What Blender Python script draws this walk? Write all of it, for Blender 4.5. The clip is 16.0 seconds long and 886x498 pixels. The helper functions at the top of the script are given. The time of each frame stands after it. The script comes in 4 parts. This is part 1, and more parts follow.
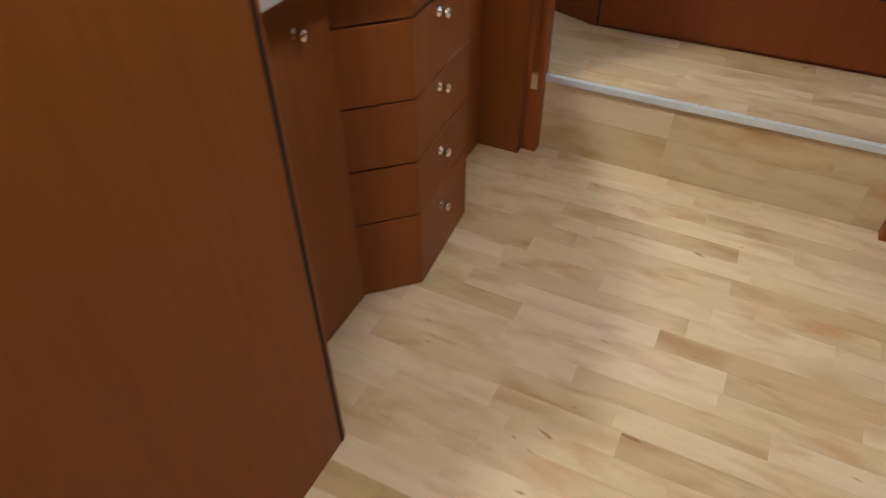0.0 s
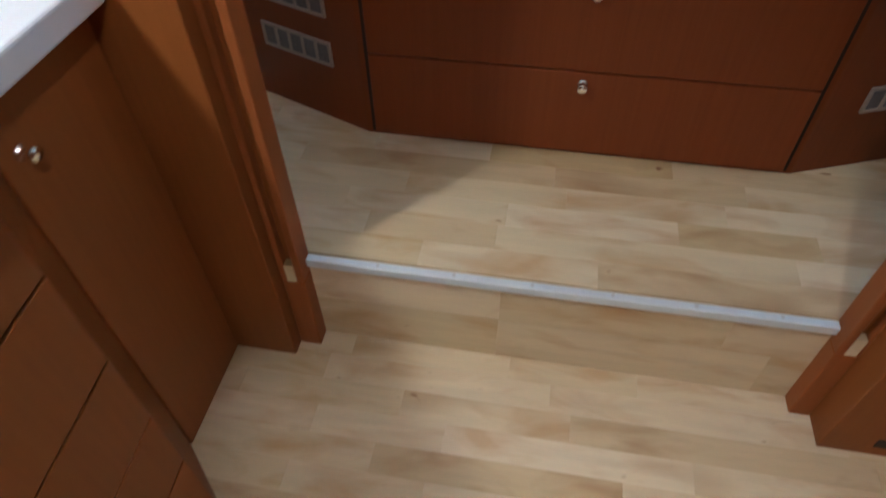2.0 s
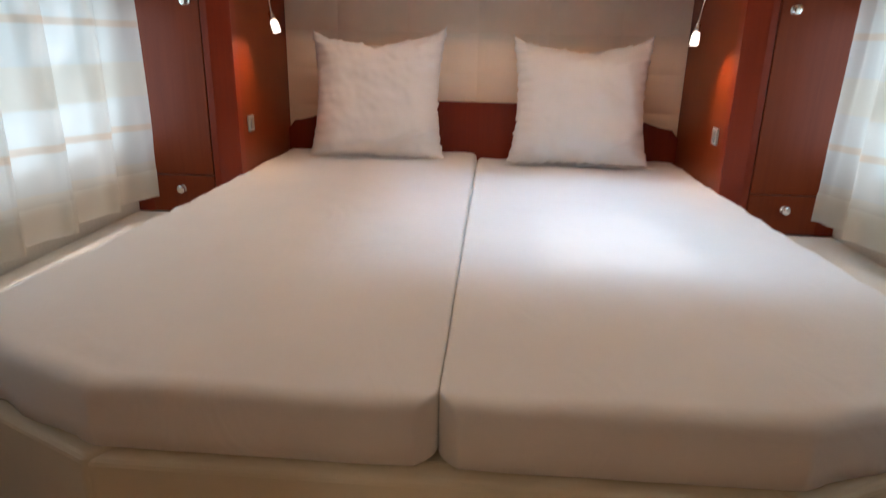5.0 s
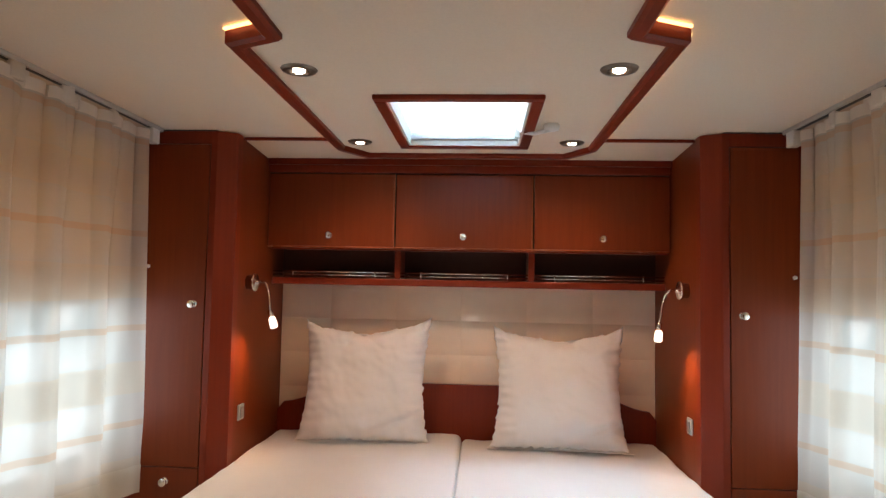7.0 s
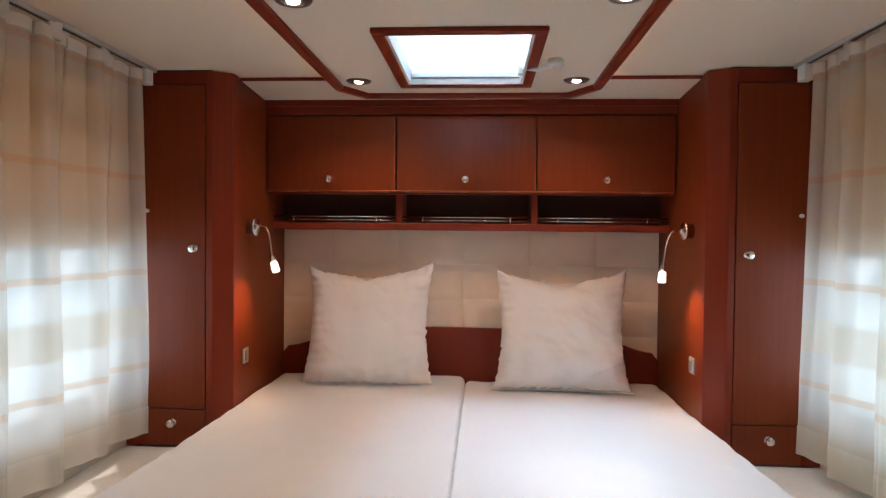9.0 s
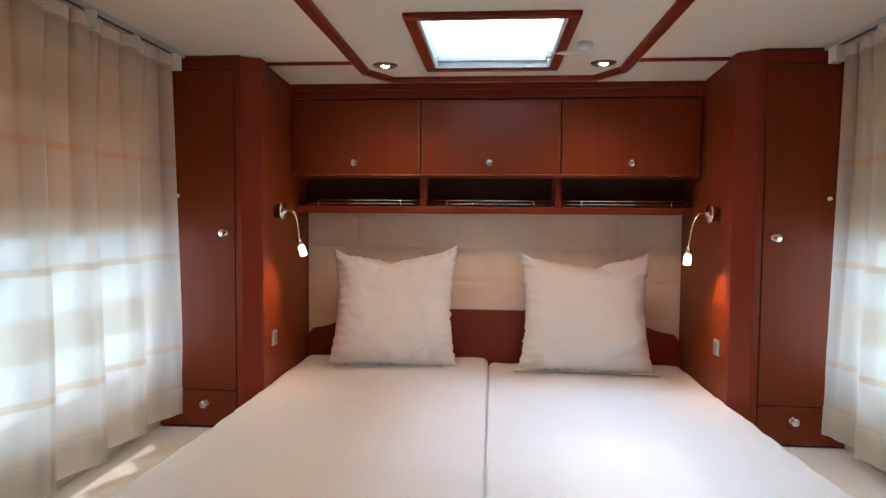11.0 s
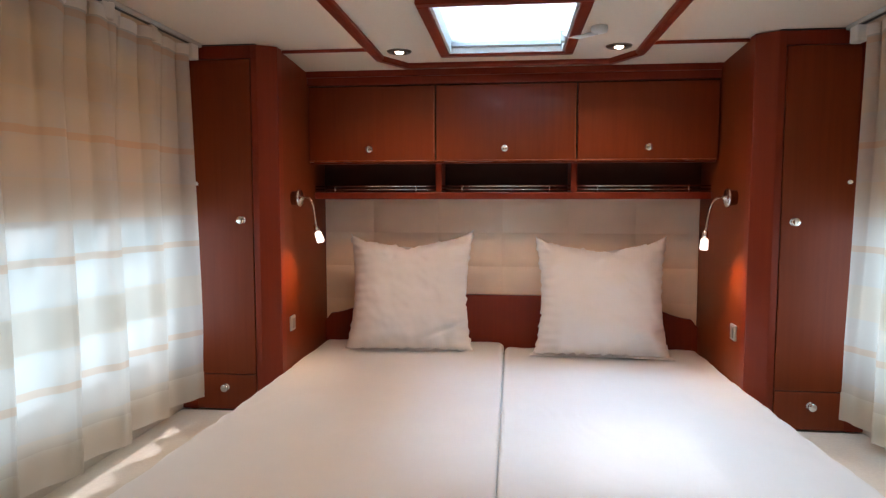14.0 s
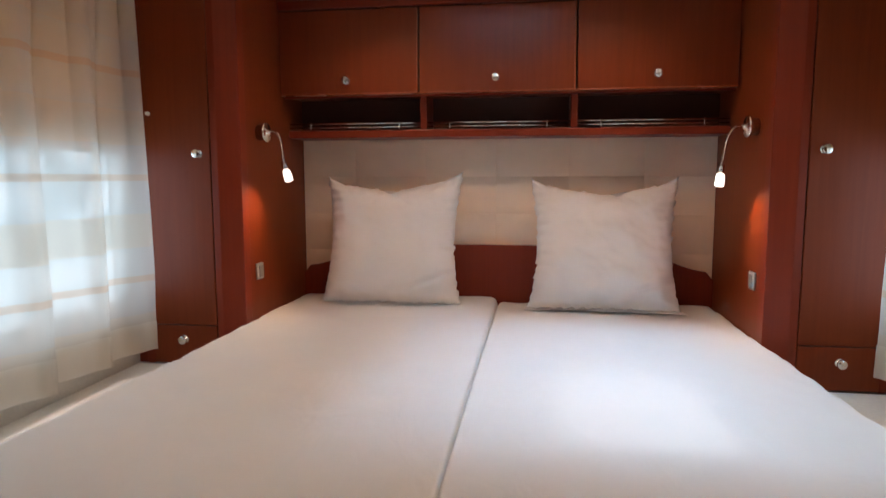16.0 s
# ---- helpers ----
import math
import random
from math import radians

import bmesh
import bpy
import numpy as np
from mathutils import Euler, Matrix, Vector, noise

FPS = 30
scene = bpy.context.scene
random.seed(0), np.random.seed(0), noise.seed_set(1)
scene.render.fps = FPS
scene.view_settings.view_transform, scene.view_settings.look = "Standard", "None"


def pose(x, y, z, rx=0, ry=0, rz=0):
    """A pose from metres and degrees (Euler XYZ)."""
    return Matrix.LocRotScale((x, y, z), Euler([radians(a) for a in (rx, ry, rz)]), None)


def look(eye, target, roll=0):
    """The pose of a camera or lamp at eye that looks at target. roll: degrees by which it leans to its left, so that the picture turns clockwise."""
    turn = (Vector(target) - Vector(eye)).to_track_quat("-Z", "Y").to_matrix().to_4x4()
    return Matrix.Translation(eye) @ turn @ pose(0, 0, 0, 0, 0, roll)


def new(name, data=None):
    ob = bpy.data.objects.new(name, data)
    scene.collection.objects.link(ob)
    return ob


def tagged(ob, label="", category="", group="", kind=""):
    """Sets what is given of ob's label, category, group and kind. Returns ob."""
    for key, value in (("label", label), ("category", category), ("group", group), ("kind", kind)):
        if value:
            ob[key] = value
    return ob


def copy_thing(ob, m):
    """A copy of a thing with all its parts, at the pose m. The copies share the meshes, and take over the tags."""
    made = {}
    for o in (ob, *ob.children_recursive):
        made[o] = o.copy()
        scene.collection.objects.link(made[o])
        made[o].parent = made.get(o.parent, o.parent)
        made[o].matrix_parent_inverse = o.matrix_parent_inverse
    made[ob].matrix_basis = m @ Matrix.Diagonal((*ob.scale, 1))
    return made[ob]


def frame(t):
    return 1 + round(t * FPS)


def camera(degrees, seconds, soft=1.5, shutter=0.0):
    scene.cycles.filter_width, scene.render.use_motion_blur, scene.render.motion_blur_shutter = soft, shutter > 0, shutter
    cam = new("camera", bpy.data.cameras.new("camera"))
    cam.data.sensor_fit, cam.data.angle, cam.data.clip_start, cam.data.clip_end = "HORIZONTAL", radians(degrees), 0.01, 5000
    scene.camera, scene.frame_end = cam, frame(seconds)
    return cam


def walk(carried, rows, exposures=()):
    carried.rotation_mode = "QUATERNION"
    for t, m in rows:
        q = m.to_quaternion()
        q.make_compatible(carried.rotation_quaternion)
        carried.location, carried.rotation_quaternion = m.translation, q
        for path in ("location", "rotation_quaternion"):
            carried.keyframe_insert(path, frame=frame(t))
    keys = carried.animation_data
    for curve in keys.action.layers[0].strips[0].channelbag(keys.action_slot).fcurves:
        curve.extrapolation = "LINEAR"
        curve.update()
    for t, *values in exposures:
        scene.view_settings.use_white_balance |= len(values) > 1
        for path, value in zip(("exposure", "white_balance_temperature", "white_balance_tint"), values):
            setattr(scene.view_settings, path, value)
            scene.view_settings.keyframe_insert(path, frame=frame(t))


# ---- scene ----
cam = camera(69.6, 16.0, soft=1.3, shutter=0.4)
PATH = [
    (0, (0.465, 0.869, 1.198), (-0.195, 2.194, -0.147), -0.4),
    (0.5, (0.43, 1.138, 1.157), (-0.083, 2.448, -0.265), -0.9),
    (1, (0.405, 1.391, 1.189), (0.034, 2.714, -0.264), -1.2),
    (1.5, (0.376, 1.603, 1.206), (0.074, 2.925, -0.264), -1.6),
    (2, (0.38, 1.861, 1.243), (0.123, 3.172, -0.245), -1.3),
    (2.3, (0.368, 1.998, 1.336), (0.136, 3.272, -0.189), -1.4),
    (2.5, (0.391, 2.092, 1.363), (0.133, 3.376, -0.148), -2.5),
    (2.8, (0.361, 2.278, 1.438), (0.119, 3.582, -0.059), -2.3),
    (3, (0.336, 2.349, 1.446), (0.101, 3.724, 0.013), -1.6),
    (3.5, (0.363, 2.46, 1.443), (0.158, 4.086, 0.281), 0.3),
    (4, (0.449, 2.525, 1.439), (0.282, 4.289, 0.511), 0.8),
    (4.5, (0.508, 2.473, 1.435), (0.353, 4.305, 0.647), 1.0),
    (5, (0.52, 2.316, 1.464), (0.382, 4.212, 0.846), 1.1),
    (5.2, (0.527, 2.272, 1.5), (0.393, 4.197, 0.972), 1.1),
    (7.3, (0.536, 2.236, 1.661), (0.419, 4.228, 1.793), 1.0),
    (7.5, (0.526, 2.236, 1.659), (0.415, 4.229, 1.782), 1.0),
    (8, (0.541, 2.256, 1.637), (0.425, 4.251, 1.715), 0.8),
    (8.5, (0.544, 2.255, 1.642), (0.427, 4.251, 1.636), 0.6),
    (9, (0.537, 2.26, 1.629), (0.409, 4.255, 1.587), 0.6),
    (9.5, (0.519, 2.258, 1.635), (0.382, 4.251, 1.559), 0.5),
    (10, (0.459, 2.236, 1.639), (0.319, 4.229, 1.552), 0.5),
    (12.5, (0.496, 2.237, 1.639), (0.32, 4.225, 1.508), 0.2),
    (13, (0.475, 2.233, 1.647), (0.295, 4.22, 1.509), 0.2),
    (13.5, (0.483, 2.227, 1.646), (0.291, 4.212, 1.5), 0.1),
    (14, (0.491, 2.225, 1.647), (0.276, 4.207, 1.494), -0.0),
    (14.5, (0.488, 2.226, 1.643), (0.249, 4.206, 1.489), -0.1),
    (15, (0.477, 2.242, 1.638), (0.226, 4.22, 1.477), -0.1),
    (15.5, (0.519, 2.364, 1.584), (0.257, 4.34, 1.416), -0.1),
    (16, (0.608, 2.484, 1.497), (0.322, 4.451, 1.274), -0.1),
]
EXPOSURES = [(0, 0.54, 4850, 8), (0.5, 0.47, 4500, 8), (1, 0.34, 4500, 8), (2, 0.28, 4500, 9), (2.5, 0.5, 4250, 6), (2.8, 0.5, 4300, 3), (3.0, 0.42, 4050, 0), (3.5, -0.38, 4700, 6), (4, -0.63, 5600, 11),
             (5, -0.55, 6700, 20), (7.5, -0.38, 7300, 22), (9, -0.46, 6800, 21), (15.4, -0.42, 6600, 20), (16, -0.62, 6550, 20)]
walk(cam, [(t, look(eye, target, roll)) for t, eye, target, roll in PATH], EXPOSURES)

# ---- main numbers of the place ----
XC = 0.467            # middle of the bedroom
UP = 0.264            # bedroom floor above the corridor floor
CEIL = 2.2            # ceiling
XL, XR = -0.735, 1.669  # side walls
YB = 5.1              # back wall
BED = 1.005           # top of the mattresses


# ---- world, sun and lamps ----
world = bpy.data.worlds.new("sky")
scene.world = world
world.use_nodes = True
wn, wl = world.node_tree.nodes, world.node_tree.links
sky = wn.new("ShaderNodeTexSky")
sky.sky_type, sky.sun_disc = "NISHITA", False
sky.sun_elevation, sky.sun_rotation = radians(66.6), radians(319.7)
wn["Background"].inputs["Strength"].default_value = 0.12
wl.new(sky.outputs["Color"], wn["Background"].inputs["Color"])

sun = new("sun", bpy.data.lights.new("sun", "SUN"))
sun.data.energy, sun.data.angle, sun.data.color = 1.7, radians(0.6), (1.0, 0.99, 0.97)
sun.matrix_world = look((-2.8, 3.3, 10.0), (0, 0, 0))


def area(name, eye, target, w, h, watts, colour):
    ob = new(name, bpy.data.lights.new(name, "AREA"))
    ob.data.shape, ob.data.size, ob.data.size_y = "RECTANGLE", w, h
    ob.data.energy, ob.data.color = watts, colour
    ob.matrix_world = look(eye, target)
    return ob


def spot(name, eye, target, watts, degrees, blend, colour, radius=0.02):
    ob = new(name, bpy.data.lights.new(name, "SPOT"))
    ob.data.energy, ob.data.spot_size, ob.data.spot_blend = watts, radians(degrees), blend
    ob.data.color, ob.data.shadow_soft_size = colour, radius
    ob.matrix_world = look(eye, target)
    return ob


DAY = (0.56, 0.83, 0.97)
WARM = (1.0, 0.67, 0.39)
WIN_Y0, WIN_Y1, WIN_Z0, WIN_Z1 = 2.93, 4.435, 1.075, 2.13
BLIND_Z = 1.59        # lower edge of the roller blinds
area("window_light_left", (XL - 0.03, (WIN_Y0 + WIN_Y1) / 2, 1.34), (1, (WIN_Y0 + WIN_Y1) / 2, 1.34), 1.45, 0.47, 5.1, DAY)
area("window_light_right", (XR + 0.03, (WIN_Y0 + WIN_Y1) / 2, 1.34), (0.5, (WIN_Y0 + WIN_Y1) / 2, 1.34), 1.45, 0.47, 5.5, DAY)
# lamps added above the roof light; stand in for steep daylight on the bed
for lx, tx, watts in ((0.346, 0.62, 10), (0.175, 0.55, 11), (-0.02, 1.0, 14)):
    patch_lamp = area("skylight_light", (lx, 4.41, 3.1), (tx, 4.02, 1.0), 0.14, 0.24, watts, (0.43, 0.75, 1.0))
    patch_lamp.data.spread = radians(75)

SPOTS = [(0.084, 4.525), (0.853, 4.525), (0.083, 3.742), (0.854, 3.742)]
# unseen corridor fill lamps, added as ceiling spots to brighten it
HALL_FILL_SPOTS = [(0.25, 0.45), (0.62, 1.55)]
for sx, sy in SPOTS:
    spot("spot_light", (sx, sy, 2.160), (sx, sy, 0), 9, 140, 0.8, WARM, 0.025)
for sx, sy in HALL_FILL_SPOTS:
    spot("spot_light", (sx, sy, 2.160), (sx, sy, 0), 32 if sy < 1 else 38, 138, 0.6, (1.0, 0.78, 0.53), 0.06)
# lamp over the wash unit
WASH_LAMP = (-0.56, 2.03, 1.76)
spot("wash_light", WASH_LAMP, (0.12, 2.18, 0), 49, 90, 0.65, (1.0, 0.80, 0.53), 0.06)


# ---- materials ----
def material(name):
    m = bpy.data.materials.new(name)
    m.use_nodes = True
    return m, m.node_tree.nodes, m.node_tree.links, m.node_tree.nodes["Principled BSDF"]


def ramp(n, stops):
    r = n.new("ShaderNodeValToRGB")
    while len(r.color_ramp.elements) < len(stops):
        r.color_ramp.elements.new(0.5)
    for e, (p, c) in zip(r.color_ramp.elements, stops):
        e.position, e.color = p, (*c, 1)
    return r


def mapped(n, l, scale, rot=(0, 0, 0)):
    tc, mp = n.new("ShaderNodeTexCoord"), n.new("ShaderNodeMapping")
    l.new(tc.outputs["Object"], mp.inputs["Vector"])
    mp.inputs["Scale"].default_value = scale
    mp.inputs["Rotation"].default_value = [radians(a) for a in rot]
    return mp.outputs["Vector"]


def noisy(n, l, vector, scale, detail=4, rough=0.6, distortion=0.0):
    t = n.new("ShaderNodeTexNoise")
    t.inputs["Scale"].default_value, t.inputs["Detail"].default_value = scale, detail
    t.inputs["Roughness"].default_value, t.inputs["Distortion"].default_value = rough, distortion
    l.new(vector, t.inputs["Vector"])
    return t.outputs["Fac"]


def bump(n, l, b, height, strength, distance=0.002):
    k = n.new("ShaderNodeBump")
    k.inputs["Strength"].default_value, k.inputs["Distance"].default_value = strength, distance
    l.new(height, k.inputs["Height"])
    l.new(k.outputs["Normal"], b.inputs["Normal"])


def mix(n, l, a, b, fac, kind="MIX"):
    m = n.new("ShaderNodeMix")
    m.data_type, m.blend_type = "RGBA", kind
    for socket, v in ((m.inputs[6], a), (m.inputs[7], b), (m.inputs[0], fac)):
        if isinstance(v, bpy.types.NodeSocket):
            l.new(v, socket)
        elif isinstance(v, tuple):
            socket.default_value = (*v, 1)
        else:
            socket.default_value = v
    return m.outputs[2]


def wood(name, dark, mid, light, gloss, stretch=(26, 26, 0.8)):
    """Polished veneer with upright grain."""
    m, n, l, b = material(name)
    v = mapped(n, l, stretch)
    g = noisy(n, l, v, 3.0, 6, 0.65, 0.4)
    r = ramp(n, [(0.15, dark), (0.5, mid), (0.9, light)])
    l.new(g, r.inputs["Fac"])
    broad = noisy(n, l, mapped(n, l, (1.3, 1.3, 0.6)), 1.6, 3)
    c = mix(n, l, r.outputs["Color"], mid, broad)
    oi = n.new("ShaderNodeObjectInfo")
    h = n.new("ShaderNodeHueSaturation")
    mm = n.new("ShaderNodeMapRange")
    mm.inputs["To Min"].default_value, mm.inputs["To Max"].default_value = 0.95, 1.05
    l.new(oi.outputs["Random"], mm.inputs["Value"])
    l.new(mm.outputs["Result"], h.inputs["Value"])
    l.new(c, h.inputs["Color"])
    l.new(h.outputs["Color"], b.inputs["Base Color"])
    rr = n.new("ShaderNodeMapRange")
    rr.inputs["To Min"].default_value, rr.inputs["To Max"].default_value = gloss - 0.06, gloss + 0.1
    l.new(broad, rr.inputs["Value"])
    l.new(rr.outputs["Result"], b.inputs["Roughness"])
    b.inputs["Specular IOR Level"].default_value = 0.24 if gloss < 0.38 else 0.22
    bump(n, l, b, g, 0.06, 0.001)
    return m


def plain(name, colour, rough, metal=0.0, grain=0.05, scale=40, relief=0.05):
    m, n, l, b = material(name)
    f = noisy(n, l, mapped(n, l, (1, 1, 1)), scale, 4)
    r = ramp(n, [(0.3, tuple(c * (1 - grain) for c in colour)), (0.7, tuple(min(1, c * (1 + grain)) for c in colour))])
    l.new(f, r.inputs["Fac"])
    l.new(r.outputs["Color"], b.inputs["Base Color"])
    b.inputs["Roughness"].default_value, b.inputs["Metallic"].default_value = rough, metal
    if relief:
        bump(n, l, b, f, relief, 0.001)
    return m


def fabric(name, colour, weave=900, folds=0.0, relief=0.15, rough=0.9, patchy=0.06):
    m, n, l, b = material(name)
    v = mapped(n, l, (1, 1, 1))
    broad = noisy(n, l, v, 5, 3)
    fine = noisy(n, l, v, weave, 2)
    r = ramp(n, [(0.25, tuple(c * (1 - patchy) for c in colour)), (0.75, tuple(min(1, c * (1 + patchy)) for c in colour))])
    l.new(broad, r.inputs["Fac"])
    l.new(r.outputs["Color"], b.inputs["Base Color"])
    b.inputs["Roughness"].default_value = rough
    b.inputs["Sheen Weight"].default_value = 0.15
    h = fine
    if folds:
        creases = noisy(n, l, mapped(n, l, (1.0, 0.5, 1.0), (0, 0, 24)), 7, 4, 0.55, 1.2)
        a = n.new("ShaderNodeMath")
        a.operation = "MULTIPLY_ADD"
        l.new(creases, a.inputs[0])
        a.inputs[1].default_value = folds
        l.new(fine, a.inputs[2])
        h = a.outputs[0]
    bump(n, l, b, h, relief, 0.0015)
    return m


def glow(name, colour, strength):
    m, n, l, b = material(name)
    b.inputs["Base Color"].default_value = (*colour, 1)
    b.inputs["Emission Color"].default_value = (*colour, 1)
    b.inputs["Emission Strength"].default_value = strength
    return m


CHERRY = wood("cherry_veneer", (0.125, 0.018, 0.004), (0.192, 0.031, 0.0072), (0.245, 0.044, 0.011), 0.36)
CHERRY_SOLID = wood("cherry_solid", (0.15, 0.018, 0.007), (0.203, 0.026, 0.0095), (0.25, 0.037, 0.013), 0.33)
HALL_WOOD = wood("hall_veneer", (0.17, 0.050, 0.009), (0.23, 0.075, 0.012), (0.275, 0.095, 0.017), 0.46)
HALL_SOLID = wood("hall_solid", (0.19, 0.06, 0.017), (0.27, 0.085, 0.018), (0.33, 0.11, 0.027), 0.4)
BED_WOOD = wood("bed_veneer", (0.13, 0.030, 0.006), (0.175, 0.043, 0.008), (0.21, 0.056, 0.012), 0.42)
# near-black: shade of joints between fronts put into the colour; also the edge seal
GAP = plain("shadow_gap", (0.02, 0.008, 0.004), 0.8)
WALL = plain("wall_lining", (0.66, 0.62, 0.56), 0.85, scale=120, relief=0.15)
CEILING = plain("ceiling_lining", (0.75, 0.645, 0.53), 0.9, scale=160, relief=0.12, grain=0.03)
LEDGE = plain("ledge_lining", (0.76, 0.72, 0.64), 0.7, scale=90)
WORKTOP = plain("white_worktop", (0.68, 0.72, 0.78), 0.3, grain=0.02, relief=0)
CHROME = plain("chrome", (0.86, 0.84, 0.80), 0.14, 1.0, relief=0)
STEEL = plain("brushed_steel", (0.62, 0.63, 0.65), 0.35, 1.0, grain=0.08)
ALU = plain("aluminium_nosing", (0.72, 0.78, 0.84), 0.42, 0.35, grain=0.03, scale=120)
WHITE_PLASTIC = plain("white_plastic", (0.80, 0.79, 0.76), 0.4, relief=0)
GREY_PLASTIC = plain("grey_plastic", (0.50, 0.49, 0.47), 0.45, relief=0)
SWITCH_PLATE = plain("switch_plate", (0.56, 0.55, 0.53), 0.35, 0.5, relief=0)
SWITCH_ROCKER = plain("switch_rocker", (0.38, 0.37, 0.36), 0.35, 0.5, relief=0)
BLACK_PLASTIC = plain("black_plastic", (0.02, 0.02, 0.022), 0.4, relief=0)
VENT_GRID = plain("vent_grid", (0.13, 0.115, 0.11), 0.6, scale=300, grain=0.3)
VENT_FRAME = plain("vent_frame", (0.33, 0.26, 0.2), 0.5)
SHEET = fabric("white_sheet", (0.80, 0.79, 0.775), folds=14.0, relief=0.22, patchy=0.02)
LINEN = fabric("white_linen", (0.85, 0.80, 0.765), folds=8.0, relief=0.16, patchy=0.03)
CREAM = fabric("cream_upholstery", (0.65, 0.585, 0.45), 500, relief=0.25)
HEADPAD = fabric("padded_headboard", (0.90, 0.71, 0.545), 400, relief=0.2)
# near-black for the painted shade inside the air slot
DARK = plain("slot_shade", (0.03, 0.02, 0.016), 0.9)
BULB = glow("lit_bulb", (1.0, 0.9, 0.75), 14.0)
HALO = glow("lit_glass_shade", (1.0, 0.92, 0.80), 3.2)
COVE = glow("cove_led", (1.0, 0.62, 0.26), 4.0)
BRONZE = plain("bronze_ring", (0.20, 0.16, 0.13), 0.32, 0.9, relief=0)
# dark brown that puts the shade inside the shelf bays into the colour
SHELF_SHADE = plain("dark_shelf_shade", (0.10, 0.034, 0.022), 0.7)
# lighter cherry: light caught along the locker door edges is put into the colour
CHERRY_GLINT = wood("cherry_glint", (0.24, 0.05, 0.02), (0.30, 0.075, 0.03), (0.36, 0.10, 0.045), 0.25)


def oak(name, tone, streak):
    """Oiled oak strip: soft grain, blotchy darker streaks and a few knots, each strip a shade of its own."""
    m, n, l, b = material(name)
    oi = n.new("ShaderNodeObjectInfo")
    tc, add = n.new("ShaderNodeTexCoord"), n.new("ShaderNodeVectorMath")
    mul = n.new("ShaderNodeMath")
    mul.operation = "MULTIPLY"
    l.new(oi.outputs["Random"], mul.inputs[0])
    mul.inputs[1].default_value = 37.0
    l.new(tc.outputs["Object"], add.inputs[0])
    l.new(mul.outputs[0], add.inputs[1])

    def layer(scale, size, detail, rough, twist, lo, hi):
        mp = n.new("ShaderNodeMapping")
        mp.inputs["Scale"].default_value = scale
        l.new(add.outputs[0], mp.inputs["Vector"])
        f = noisy(n, l, mp.outputs["Vector"], size, detail, rough, twist)
        r = ramp(n, [(lo, (0, 0, 0)), (hi, (1, 1, 1))])
        l.new(f, r.inputs["Fac"])
        return f, r.outputs["Color"]
    g, grain = layer((1.3, 13, 13), 2.2, 5, 0.6, 0.6, 0.25, 0.75)
    c = mix(n, l, tuple(k * 0.90 for k in tone), tuple(min(1, k * 1.07) for k in tone), grain)
    _, blotch = layer((3.2, 9, 9), 1.5, 3, 0.5, 0.5, 0.49, 0.72)
    c = mix(n, l, c, streak, blotch)
    _, cloud = layer((2.0, 5, 5), 1.1, 2, 0.5, 0.2, 0.60, 0.80)
    c = mix(n, l, c, tuple(k * 0.86 for k in streak), cloud)
    _, knot = layer((7, 17, 17), 1.6, 2, 0.4, 0.9, 0.735, 0.80)
    c = mix(n, l, c, (0.27, 0.145, 0.062), knot)
    h = n.new("ShaderNodeHueSaturation")
    for key, lo, hi in (("Value", 0.92, 1.06), ("Saturation", 1.12, 0.92)):
        mm = n.new("ShaderNodeMapRange")
        mm.inputs["To Min"].default_value, mm.inputs["To Max"].default_value = lo, hi
        l.new(oi.outputs["Random"], mm.inputs["Value"])
        l.new(mm.outputs["Result"], h.inputs[key])
    l.new(c, h.inputs["Color"])
    l.new(h.outputs["Color"], b.inputs["Base Color"])
    b.inputs["Roughness"].default_value = 0.42
    b.inputs["Specular IOR Level"].default_value = 0.4
    bump(n, l, b, g, 0.05, 0.001)
    return m


OAK = oak("oak_strip", (0.67, 0.55, 0.345), (0.52, 0.352, 0.172))
OAK_TAN = oak("oak_strip_tan", (0.565, 0.43, 0.23), (0.41, 0.265, 0.118))
JOINT = plain("floor_joint", (0.58, 0.45, 0.28), 0.8)


